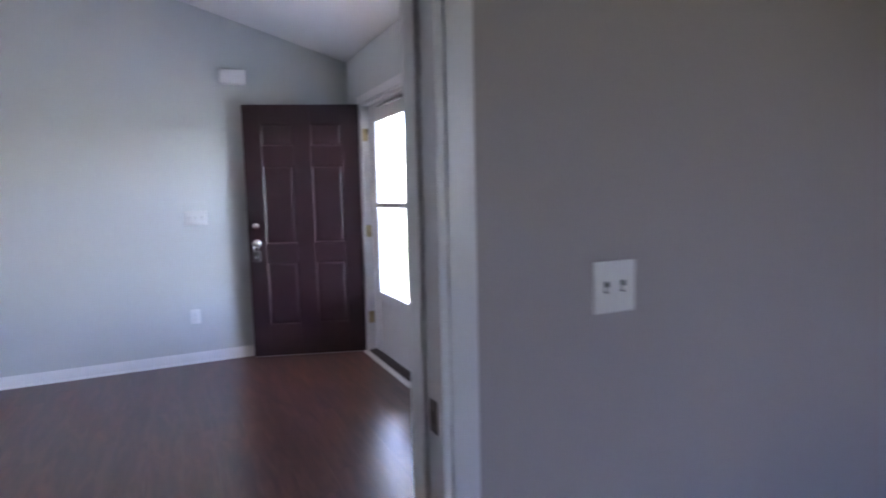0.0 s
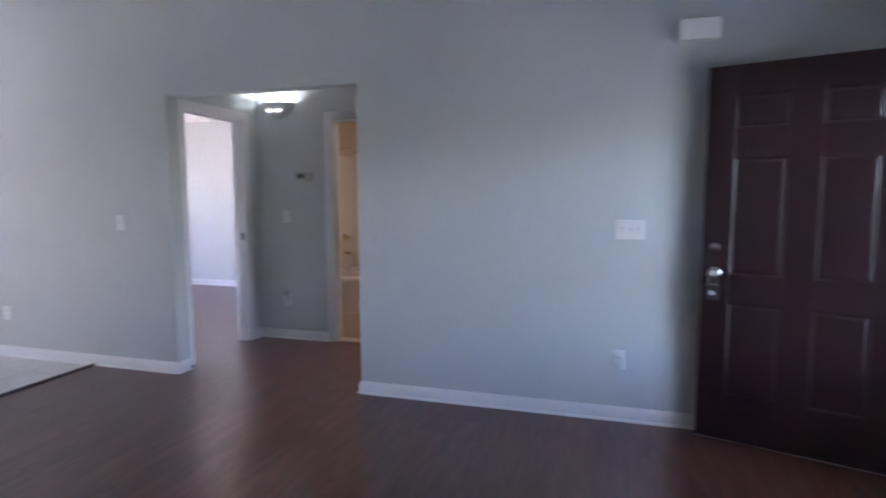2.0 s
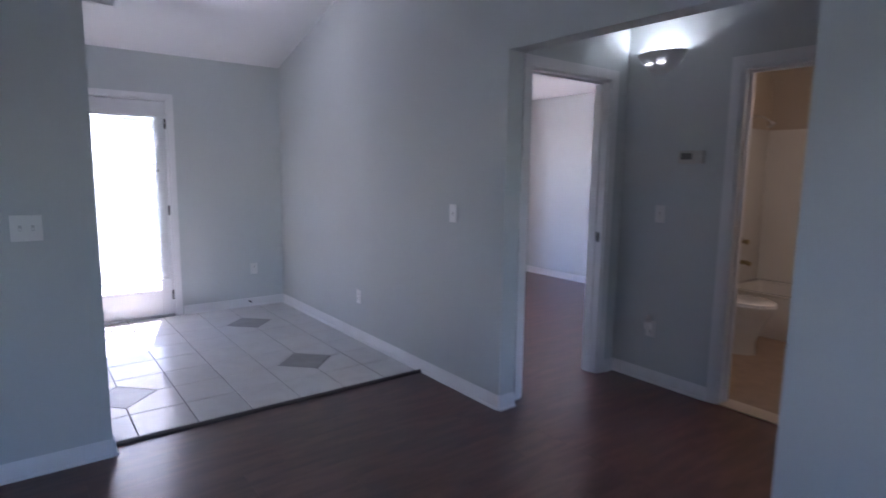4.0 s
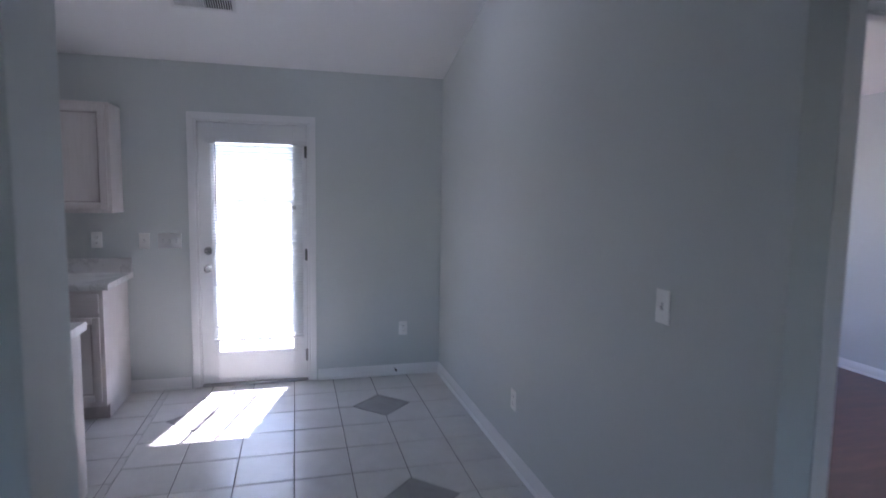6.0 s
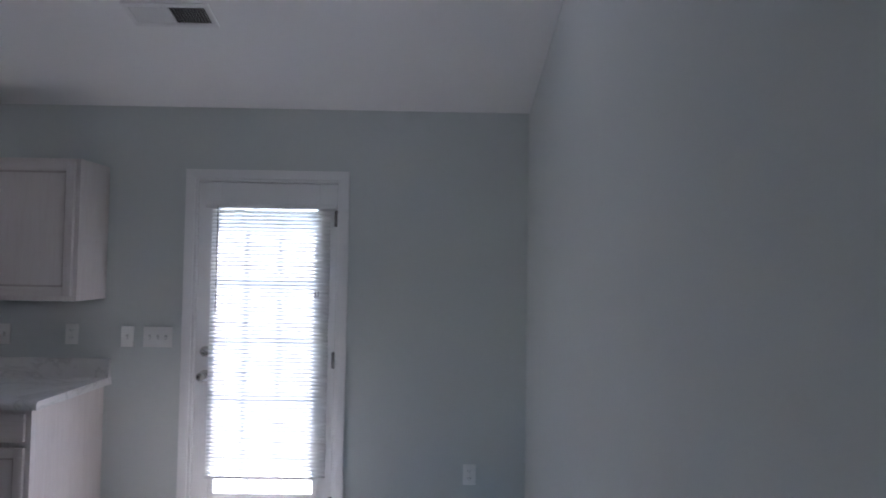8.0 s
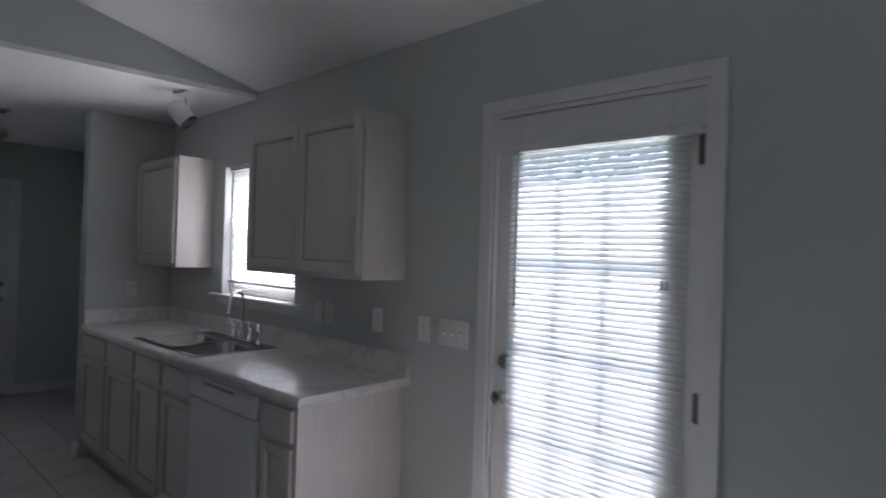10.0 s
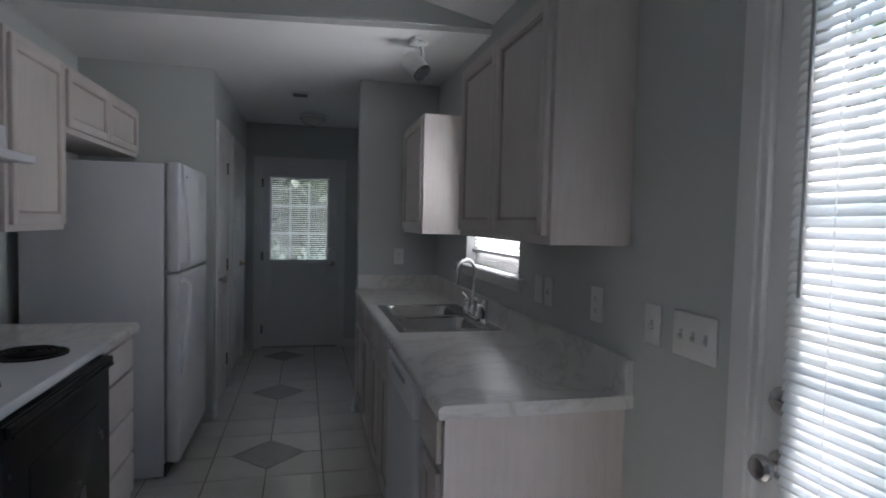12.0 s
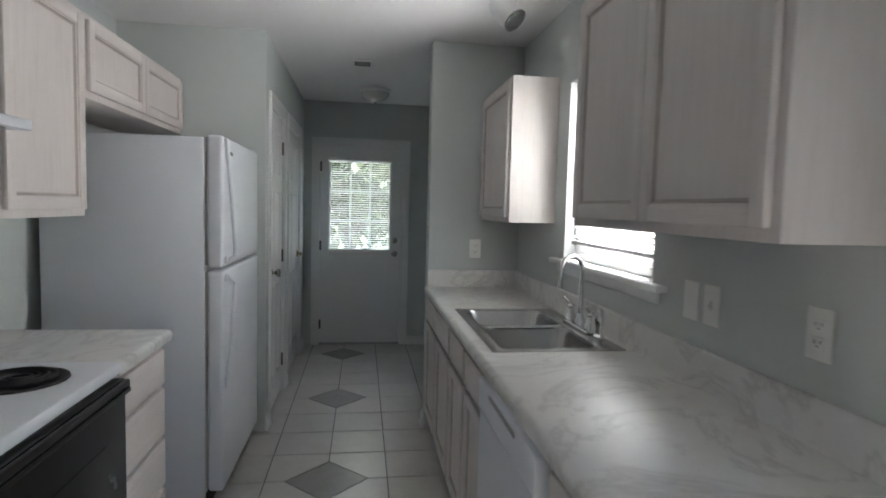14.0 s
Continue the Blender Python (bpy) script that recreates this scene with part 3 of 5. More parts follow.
def panel_slab(door, u0, u1, z0, z1, thick, rows, cols, material, stile=0.115, rail=0.12, label=""):
    """A panelled leaf in local x (u) and z, faces at y = 0 and y = thick; the raised panels are parts of it."""
    d = 0.011
    bms = [box(u0, d, z0, u1, thick - d, z1)]
    cw = (u1 - u0 - stile * (cols + 1)) / cols
    zs, z = [], z0 + rail * 1.7
    total = (z1 - z0) - rail * 1.7 - rail * len(rows)
    for share in rows:
        h = total * share
        zs.append((z, z + h))
        z += h + rail
    for k in range(cols + 1):
        a = u0 + k * (stile + cw)
        bms.append(box(a, 0, z0, a + stile, thick, z1, 0.0025, 1))
    edges = [z0] + [v for pair in zs for v in pair] + [z1]
    for a, b in zip(edges[0::2], edges[1::2]):
        for k in range(cols):
            c = u0 + stile + k * (stile + cw)
            bms.append(box(c - 0.002, 0.0006, a, c + cw + 0.002, thick - 0.0006, b, 0.0025, 1))
    leaf = part("leaf", joined(*bms), material, door, label)
    for a, b in zs:
        for k in range(cols):
            c = u0 + stile + k * (stile + cw)
            for y, s in ((d, -1), (thick - d, 1)):
                bm = bmesh.new()
                rings = []
                for m, up in ((-0.001, 0.0106), (0.004, 0.0098), (0.008, 0.0060), (0.011, 0.0012), (0.015, 0.0008), (0.019, 0.0028), (0.026, 0.0062), (0.036, 0.0078)):
                    rings.append([bm.verts.new((p, y + s * up, q)) for p, q in ((c + m, a + m), (c + cw - m, a + m), (c + cw - m, b - m), (c + m, b - m))])
                for lo, hi in zip(rings, rings[1:]):
                    for i in range(4):
                        bm.faces.new((lo[i], lo[(i + 1) % 4], hi[(i + 1) % 4], hi[i]))
                top_face = bm.faces.new(rings[-1])
                bmesh.ops.recalc_face_normals(bm, faces=bm.faces[:])
                if top_face.normal.y * s < 0:
                    bmesh.ops.reverse_faces(bm, faces=bm.faces[:])
                part("panel", bm, material, leaf)
    return leaf


# The entrance door stands open against the hall wall, hinged beside the front wall.
ENTRY_HINGE, ENTRY_TIP = Vector((2.290, -0.345, 0)), Vector((1.416, -0.066, 0))
ent_dir = ENTRY_TIP - ENTRY_HINGE
entry = thing("entrance_door", ENTRY_HINGE, math.degrees(math.atan2(ent_dir.y, ent_dir.x)), "dark maroon six-panel entrance door standing open", "door", local=True)
panel_slab(entry, 0, 0.910, 0.015, 2.045, 0.044, (0.39, 0.475, 0.135), 2, DARKDOOR, 0.138, 0.15)
bpy.context.view_layer.update()
# The face toward the room is local +y, as the leaf runs back along the wall.
knob(entry, (0.845, 0.044, 0.945), (0, 1, 0), CHROME)
deadbolt(entry, (0.845, 0.044, 1.085), (0, 1, 0), CHROME)
lockbox = part("key_lockbox", joined(box(0.815, 0.060, 0.80, 0.875, 0.095, 0.885, 0.006)), GUNMETAL, entry, "grey key lockbox hung on the knob")
part("shackle", tube([(0.828, 0.078, 0.885), (0.826, 0.078, 0.92), (0.836, 0.078, 0.955), (0.854, 0.078, 0.955), (0.864, 0.078, 0.92), (0.862, 0.078, 0.885)], 0.004), CHROME, lockbox)
part("dial", lathe([(0, 0), (0.014, 0), (0.013, 0.005), (0, 0.005)], 18, (0.845, 0.095, 0.84), (0, 1, 0)), CHROME, lockbox)
part("sweep", box(0.0, 0.010, 0.004, 0.910, 0.034, 0.0148), ALU, entry, "pale metal door sweep")
for hz in (0.25, 1.03, 1.83):
    part("hinge", joined(rod((-0.004, 0.002, hz - 0.048), (-0.004, 0.002, hz + 0.048), 0.007), box(-0.05, -0.004, hz - 0.048, -0.004, 0.0, hz + 0.048)), BRASS, entry, "brass hinge")

# Aluminium storm door in the entrance, closed, with two panes.
storm = thing("storm_door", (XF + 0.07, FD1, 0.03), 0, "white storm door with two clear panes", "door")
SX0, SX1, s0, s1 = XF + 0.055, XF + 0.085, FD0 + 0.02, FD1 - 0.02
part("door_frame", joined(box(SX0, s0, 0.03, SX1, s0 + 0.055, 2.03, 0.004), box(SX0, s1 - 0.135, 0.03, SX1, s1, 2.03, 0.004),
                          box(SX0 + 0.001, s0 + 0.055, 1.885, SX1 - 0.001, s1 - 0.135, 2.03, 0.004), box(SX0 + 0.001, s0 + 0.055, 1.215, SX1 - 0.001, s1 - 0.135, 1.25, 0.004),
                          box(SX0 + 0.001, s0 + 0.055, 0.46, SX1 - 0.001, s1 - 0.135, 0.53, 0.004)), TRIM, storm)
part("kick_panel", box(SX0 + 0.008, s0 + 0.055, 0.03, SX1 - 0.008, s1 - 0.135, 0.46), TRIM, storm, "white metal kick panel")
for a, b in ((0.53, 1.215), (1.25, 1.885)):
    g = part("pane", box(SX0 + 0.012, s0 + 0.055, a, SX0 + 0.016, s1 - 0.135, b), GLASS, storm)
    g.visible_shadow = False
    part("pane_gasket", joined(box(SX0 + 0.004, s0 + 0.055, a, SX0 + 0.012, s0 + 0.063, b), box(SX0 + 0.004, s1 - 0.143, a, SX0 + 0.012, s1 - 0.135, b)), ALU, storm)
part("closer", joined(rod((SX0 - 0.03, s0 + 0.10, 1.98), (SX0 - 0.03, s0 + 0.42, 1.98), 0.014), rod((SX0 - 0.03, s0 + 0.42, 1.98), (SX0 - 0.03, s0 + 0.60, 1.98), 0.005)), ALU, storm, "pneumatic door closer")
part("push_handle", joined(box(SX0 - 0.035, s0 + 0.03, 0.98, SX0, s0 + 0.055, 1.10, 0.005)), BLACK, storm)
sill = thing("threshold", (XF, (FD0 + FD1) / 2, 0), 0, "dark metal door threshold with a pale front edge", "threshold", kind="structure")
part("nosing", prism([(XF - 0.045, 0.0), (XF - 0.012, 0.0), (XF - 0.012, 0.020), (XF - 0.024, 0.020), (XF - 0.045, 0.004)], "y", FD0 - 0.04, FD1 + 0.02), TRIM, sill, "white front strip")
part("tread", prism([(XF - 0.012, 0.0), (XF + 0.16, 0.0), (XF + 0.16, 0.026), (XF + 0.03, 0.026), (XF - 0.012, 0.018)], "y", FD0 + 0.02, FD1 - 0.02), RUBBER, sill, "dark worn tread")
for hz in (0.30, 1.02, 1.80):
    single("strike", box(XF - 0.002, FD1 - 0.0205, hz - 0.05, XF + 0.05, FD1 - 0.0185, hz + 0.05), BRASS, "brass hinge leaf on the jamb", "hinge")


def glazed_door(name, base, label, axis, face, side, u0, u1, z0, z1, gu0, gu1, gz0, gz1, cols, rows, latch, thick=0.044):
    """A closed half or full glazed door in a wall across axis: face is its room side, side the way that looks."""
    door = thing(name, base, 0, label, "door")

    def b(ua, ub, za, zb, n0, n1, bev=0.002):
        p = ((face - side * n0, ua, za), (face - side * n1, ub, zb)) if axis == "x" else ((ua, face - side * n0, za), (ub, face - side * n1, zb))
        return box(*(min(i, j) for i, j in zip(*p)), *(max(i, j) for i, j in zip(*p)), bev, 1)

    leaf = part("leaf", joined(b(u0, gu0, z0, z1, 0, thick), b(gu1, u1, z0, z1, 0, thick), b(gu0, gu1, z0, gz0, 0.0004, thick), b(gu0, gu1, gz1, z1, 0.0004, thick)), TRIM, door)
    f = 0.022
    part("glazing_frame", joined(b(gu0 - f, gu0 + 0.008, gz0 - f, gz1 + f, -0.011, 0.006, 0.004), b(gu1 - 0.008, gu1 + f, gz0 - f, gz1 + f, -0.011, 0.006, 0.004),
                                 b(gu0, gu1, gz0 - f, gz0 + 0.008, -0.0105, 0.006, 0.004), b(gu0, gu1, gz1 - 0.008, gz1 + f, -0.0105, 0.006, 0.004)), TRIM, door)
    pane = part("pane", b(gu0, gu1, gz0, gz1, thick / 2 - 0.002, thick / 2 + 0.002, 0), GLASS, door)
    pane.visible_shadow = False
    for k in range(1, cols):
        u = gu0 + (gu1 - gu0) * k / cols
        part("glazing_bar", b(u - 0.011, u + 0.011, gz0, gz1, 0.030, 0.042), TRIM, door)
    for k in range(1, rows):
        z = gz0 + (gz1 - gz0) * k / rows
        part("glazing_bar", b(gu0, gu1, z - 0.011, z + 0.011, 0.031, 0.041), TRIM, door)
    way = (side, 0, 0) if axis == "x" else (0, side, 0)
    at = (lambda u, z: (face, u, z)) if axis == "x" else (lambda u, z: (u, face, z))
    knob(door, at(latch, 0.925), way, NICKEL)
    deadbolt(door, at(latch, 1.06), way, NICKEL)
    hu = u1 if abs(latch - u0) < abs(latch - u1) else u0
    for hz in (z0 + 0.19, (z0 + z1) / 2, z1 - 0.20):
        h = at(hu, hz)
        hinge(door, (h[0] + side * 0.006, h[1], h[2]) if axis == "x" else (h[0], h[1] + side * 0.006, h[2]), "x" if axis == "x" else "y", side)
    return door


back_door = glazed_door("back_door", (XB, -1.5, 0), "white back door with a tall fifteen-light window", "x", XB - 0.012, 1, BD0 + 0.021, BD1 - 0.021, 0.018, BDZ - 0.021,
                        -1.765, -1.195, 0.265, 1.885, 3, 5, -1.825)
far_door = glazed_door("outside_door", (-4.69, FAR_Y, 0), "white outside door with a nine-light upper window", "y", FAR_Y - 0.012, 1, FR0 + 0.021, FR1 - 0.021, 0.018, FRZ - 0.021,
                       -4.975, -4.39, 0.955, 1.835, 3, 3, -5.03)
for xa, ya, xb, yb in ((XB - 0.10, BD0 + 0.02, XB + 0.02, BD1 - 0.02), (FR0 + 0.02, FAR_Y - 0.10, FR1 - 0.02, FAR_Y + 0.02)):
    single("threshold", box(xa, ya, 0.0, xb, yb, 0.016, 0.005), ALU, "dull metal door threshold", "threshold", kind="structure")


def closet_door(y0, y1, latch_y, label, lever):
    door = thing("closet_door", (CL_X + 0.012, y1, 0), -90, label, "door", "closet doors in the kitchen passage", local=True)
    w = y1 - y0
    panel_slab(door, 0.0, w, 0.012, 2.005, 0.035, (0.345, 0.45, 0.205), 2, TRIM, 0.095, 0.11)
    u = y1 - latch_y
    # local -y looks into the passage
    if lever:
        part("rose", lathe([(0, 0), (0.03, 0), (0.028, 0.007), (0.012, 0.01), (0.011, 0.04), (0, 0.041)], 20, (u, 0, 0.95), (0, -1, 0)), BRASS, door)
        part("lever", tube([(u, -0.036, 0.95), (u - 0.03, -0.042, 0.951), (u - 0.10, -0.042, 0.948)] if u > w / 2 else [(u, -0.036, 0.95), (u + 0.03, -0.042, 0.951), (u + 0.10, -0.042, 0.948)], 0.008), BRASS, door, "brass lever handle")
    else:
        knob(door, (u, 0, 0.95), (0, -1, 0), NICKEL)
    hu = w if u < w / 2 else 0.0
    for hz in (0.24, 1.02, 1.80):
        part("hinge", joined(rod((hu, -0.006, hz - 0.047), (hu, -0.006, hz + 0.047), 0.007), box(hu - 0.014, -0.004, hz - 0.045, hu + 0.014, -0.0005, hz + 0.045)), GUNMETAL, door, "dark metal hinge")
    return door


closet_door(CA0 + 0.021, CA1 - 0.021, CA1 - 0.085, "white six-panel closet door with a round knob", False)
closet_door(CB0 + 0.021, CB1 - 0.021, CB0 + 0.085, "white six-panel closet door with a lever", True)


# ---- strike plates on door jambs ----
def strike(at, axis, label):
    x, y, z = at
    s = (0.002, 0.017, 0.034) if axis == "x" else (0.017, 0.002, 0.034)
    t = thing("strike_plate", at, 0, label, "strike plate")
    part("plate", box(x - s[0], y - s[1], z - s[2], x + s[0], y + s[1], z + s[2], 0.0015, 1), GUNMETAL, t)
    part("latch_hole", box(x - (0.0028 if axis == "x" else 0.006), y - (0.006 if axis == "x" else 0.0028), z - 0.013, x + (0.0028 if axis == "x" else 0.006), y + (0.006 if axis == "x" else 0.0028), z + 0.013), SLOT, t)


strike((ND1 - 0.0195, -3.862, 0.872), "x", "worn dark strike plate on the white doorway jamb")
strike((HX - 0.035, BR1 - 0.0195, 0.985), "y", "dark strike plate on the bedroom doorway jamb")


# ---- blinds ----
def slat_mesh(length, width=0.025, crown=0.0028, thick=0.0006):
    """One curved slat along local x."""
    bm = bmesh.new()
    prof = [(-width / 2, 0.0), (-width / 4, crown * 0.75), (0.0, crown), (width / 4, crown * 0.75), (width / 2, 0.0)]
    ends = []
    for x in (0.0, length):
        ends.append(([bm.verts.new((x, y, z)) for y, z in prof], [bm.verts.new((x, y, z - thick)) for y, z in prof]))
    (a, c), (b, d) = ends
    for i in range(4):
        bm.faces.new((a[i], b[i], b[i + 1], a[i + 1]))
        bm.faces.new((c[i + 1], d[i + 1], d[i], c[i]))
    for i in (0, 4):
        bm.faces.new((a[i], c[i], d[i], b[i]) if i == 0 else (a[i], b[i], d[i], c[i]))
    return to_mesh("slat", bm, SLAT)


def blind(label, axis, pos, side, u0, u1, z_top, z_bot, tilt, sag=0.0, pitch=0.0215, cord_u=None, wand_u=None, group="window blinds", wand_len=0.62, rail_over=0.008):
    """A mini blind hung at pos across axis, facing side. tilt: degrees by which the room edge of a slat hangs low."""
    ob = thing("window_blind", (pos, (u0 + u1) / 2, z_top) if axis == "x" else ((u0 + u1) / 2, pos, z_top), 0, label, "blind", group)
    put = (lambda u, n, z: (pos + side * n, u, z)) if axis == "x" else (lambda u, n, z: (u, pos + side * n, z))

    def b(ua, ub, n0, n1, za, zb, bev=0.003):
        p = (put(ua, n0, za), put(ub, n1, zb))
        return box(*(min(i, j) for i, j in zip(*p)), *(max(i, j) for i, j in zip(*p)), bev)

    part("head_rail", b(u0 - rail_over, u1 + rail_over, -0.014, 0.014, z_top - 0.027, z_top), TRIM, ob)
    me = slat_mesh(u1 - u0)
    n = int((z_top - 0.035 - z_bot) / pitch)
    s = Vector(put(0, 1, 0)) - Vector(put(0, 0, 0))
    rz = math.atan2((Vector(put(1, 0, 0)) - Vector(put(0, 0, 0))).y, (Vector(put(1, 0, 0)) - Vector(put(0, 0, 0))).x)
    yaxis = Vector((-math.sin(rz), math.cos(rz), 0))
    sgn = 1 if yaxis.dot(s) > 0 else -1
    for i in range(n):
        z = z_top - 0.035 - pitch * (i + 0.5)
        sl = new("slat", me)
        sl.parent = ob
        sl.location = Vector(put(u0, 0, z)) - origin[ob]
        sl.rotation_euler = (-sgn * radians(tilt + random.uniform(-3, 3)), random.uniform(-0.0015, 0.0015), rz)
    part("bottom_rail", b(u0, u1, -0.011, 0.011, z_bot - 0.014, z_bot + 0.004), TRIM, ob)
    for u in (u0 + 0.10, u1 - 0.10):
        part("ladder_cord", joined(*(rod(put(u, k, z_bot), put(u, k, z_top - 0.02), 0.0009, seg=6) for k in (-0.0125, 0.0125))), SLAT, ob)
    if cord_u is not None:
        zc = z_top - 0.49
        cord = part("pull_cord", rod(put(cord_u, 0.016, zc), put(cord_u, 0.016, z_top - 0.02), 0.0012, seg=6), SLAT, ob)
        part("tassel", joined(rod(put(cord_u - 0.007, 0.016, zc - 0.03), put(cord_u - 0.007, 0.016, zc), 0.007, 0.003), rod(put(cord_u + 0.008, 0.016, zc - 0.03), put(cord_u + 0.008, 0.016, zc), 0.007, 0.003)), ALU, cord)
    if wand_u is not None:
        part("tilt_wand", rod(put(wand_u, 0.020, z_top - wand_len), put(wand_u, 0.020, z_top - 0.02), 0.004, seg=8), ALU, ob, "thin grey tilt wand")
    return ob


blind("white mini blind lowered over the back door window", "x", XB + 0.022, 1, -1.795, -1.125, 1.905, 0.375, 58, cord_u=-1.19, wand_u=-1.755, rail_over=0.035)
blind("white mini blind on the far outside door", "y", FAR_Y + 0.016, 1, -4.985, -4.38, 1.865, 0.965, 21, wand_u=-4.92, wand_len=0.40)
blind("white mini blind lowered over the front window", "x", XF + 0.035, -1, FW0 + 0.05, FW1 - 0.05, FWZ1 - 0.01, FWZ0 + 0.045, 10)
blind("white mini blind hung low over the sink window", "x", XB - 0.035, 1, KW0 + 0.03, KW1 - 0.03, KWZ1 - 0.005, 1.255, -38)


# ---- windows ----
def window(name, label, axis_pos, out, u0, u1, z0, z1, sill):
    """A double-hung window in a wall across x. out: the way to the outdoors."""
    w = thing(name, (axis_pos + out * 0.05, (u0 + u1) / 2, z0), 0, label, "window", kind="structure")

    def b(ua, ub, za, zb, n0, n1, bev=0.003):
        xa, xb = sorted((axis_pos + out * n0, axis_pos + out * n1))
        return box(xa, ua, za, xb, ub, zb, bev)

    f, zm = 0.038, (z0 + z1) / 2
    part("window_frame", joined(b(u0, u0 + f, z0, z1, 0.055, 0.115), b(u1 - f, u1, z0, z1, 0.055, 0.115), b(u0 + f, u1 - f, z1 - f, z1, 0.056, 0.114), b(u0 + f, u1 - f, z0, z0 + f, 0.056, 0.114)), TRIM, w)
    for za, zb, n in ((z0 + f, zm + 0.02, 0.062), (zm - 0.02, z1 - f, 0.088)):
        sash = part("sash", joined(b(u0 + f, u0 + f + 0.035, za, zb, n, n + 0.024), b(u1 - f - 0.035, u1 - f, za, zb, n, n + 0.024),
                                   b(u0 + f + 0.035, u1 - f - 0.035, za, za + 0.04, n + 0.0005, n + 0.0235), b(u0 + f + 0.035, u1 - f - 0.035, zb - 0.04, zb, n + 0.0005, n + 0.0235)), TRIM, w)
        pane = part("pane", b(u0 + f + 0.035, u1 - f - 0.035, za + 0.04, zb - 0.04, n + 0.010, n + 0.014, 0), GLASS, sash)
        pane.visible_shadow = False
    part("window_reveal", joined(b(u0 - 0.001, u0 + 0.004, z0, z1, -0.001, 0.055, 0), b(u1 - 0.004, u1 + 0.001, z0, z1, -0.001, 0.055, 0), b(u0, u1, z1 - 0.004, z1 + 0.001, -0.001, 0.055, 0)), TRIM, w)
    part("window_sill", joined(b(u0 - 0.10, u1 + 0.10, z0 - 0.022, z0 + 0.002, -0.045, 0.0, 0.006), b(u0 + 0.001, u1 - 0.001, z0 - 0.0, z0 + 0.002, 0.0, 0.055, 0), b(u0 - 0.05, u1 + 0.05, z0 - sill, z0 - 0.022, -0.014, 0.0, 0.004)), TRIM, w, "white sill with apron")
    return w


window("window_1", "white double-hung front window with a sill", XF, 1, FW0, FW1, FWZ0, FWZ1, 0.075)
window("window_2", "white double-hung window over the sink", XB, -1, KW0, KW1, KWZ0, KWZ1, 0.065)


# ---- wall plates ----
def wall_plate(name, label, axis, pos, side, u, z, gangs=1, what="toggle", material=PLASTIC):
    """A switch or socket plate on a wall. what: toggle, outlet or blank."""
    t = thing(name, (pos, u, z) if axis == "x" else (u, pos, z), 0, label, {"toggle": "light switch", "outlet": "outlet", "blank": "wall plate", "jack": "light switch"}[what])
    put = (lambda a, n, h: (pos + side * n, u + a, z + h)) if axis == "x" else (lambda a, n, h: (u + a, pos + side * n, z + h))

    def b(a0, a1, n0, n1, h0, h1, bev=0.0012):
        p = (put(a0, n0, h0), put(a1, n1, h1))
        return box(*(min(i, j) for i, j in zip(*p)), *(max(i, j) for i, j in zip(*p)), bev)

    w = 0.036 + 0.023 * (gangs - 1)
    part("plate", b(-w, w, 0, 0.006, -0.058, 0.058, 0.003), material, t)
    for k in range(gangs):
        a = (k - (gangs - 1) / 2) * 0.046
        if what in ("toggle", "jack"):
            part("slot", b(a - 0.006, a + 0.006, 0.0055, 0.0065, -0.013, 0.013, 0), SLOT if what == "jack" else TOGGLE_SLOT, t)
            part("toggle", b(a - 0.004, a + 0.004, 0.006, 0.017, -0.009, 0.001, 0.0015), material, t)
            for h in (-0.035, 0.035):
                part("screw", rod(put(a, 0.0055, h), put(a, 0.0072, h), 0.003, seg=10), material, t)
        elif what == "outlet":
            for h in (-0.0195, 0.0195):
                r = part("socket", b(a - 0.016, a + 0.016, 0.0055, 0.0078, h - 0.014, h + 0.014, 0.002), material, t)
                part("slots", joined(b(a - 0.0085, a - 0.006, 0.0072, 0.0081, h - 0.002, h + 0.007, 0), b(a + 0.006, a + 0.0085, 0.0072, 0.0081, h - 0.002, h + 0.007, 0),
                                     b(a - 0.002, a + 0.002, 0.0072, 0.0081, h - 0.009, h - 0.005, 0)), SLOT, r)
            part("screw", rod(put(a, 0.0055, 0), put(a, 0.0072, 0), 0.003, seg=10), material, t)
    return t


wall_plate("light_switch", "white triple switch plate beside the entrance", "y", YH, -1, 1.035, 1.165, 3)
wall_plate("wall_outlet", "white outlet low on the hall wall", "y", YH, -1, 0.988, 0.378, 1, "outlet")
wall_plate("light_switch", "white single switch plate beside the hall opening", "y", YH, -1, -2.716, 1.158)
wall_plate("wall_outlet", "white outlet low beside the dining area", "y", YH, -1, -3.985, 0.373, 1, "outlet")
wall_plate("wall_outlet", "white outlet low on the back wall", "x", XB, 1, -0.315, 0.395, 1, "outlet")
wall_plate("light_switch", "white single switch plate beside the worktop", "x", XB, 1, -2.262, 1.14)
wall_plate("light_switch", "white triple switch plate beside the back door", "x", XB, 1, -2.09, 1.14, 3)
wall_plate("wall_plate", "white blank plate above the worktop", "x", XB, 1, -3.055, 1.145, 1, "blank")
wall_plate("light_switch", "white single switch plate above the worktop", "x", XB, 1, -2.955, 1.145)
wall_plate("wall_outlet", "white outlet above the worktop end", "x", XB, 1, -2.575, 1.15, 1, "outlet")
wall_plate("wall_outlet", "white outlet on the short wall above the worktop", "y", -4.97, 1, -5.41, 1.15, 1, "outlet")
wall_plate("wall_outlet", "white outlet on the wall above the stove counter", "x", XK0, -1, -3.52, 1.16, 1, "outlet")
wall_plate("light_switch", "white double switch plate on the living room wall", "x", XK1, 1, -2.215, 1.15, 2)
wall_plate("light_switch", "white double switch plate in the first room", "y", LW_Y0, -1, 1.768, 1.102, 2, "jack")
wall_plate("light_switch", "white single switch plate in the hall", "y", HY, -1, -1.985, 1.165)
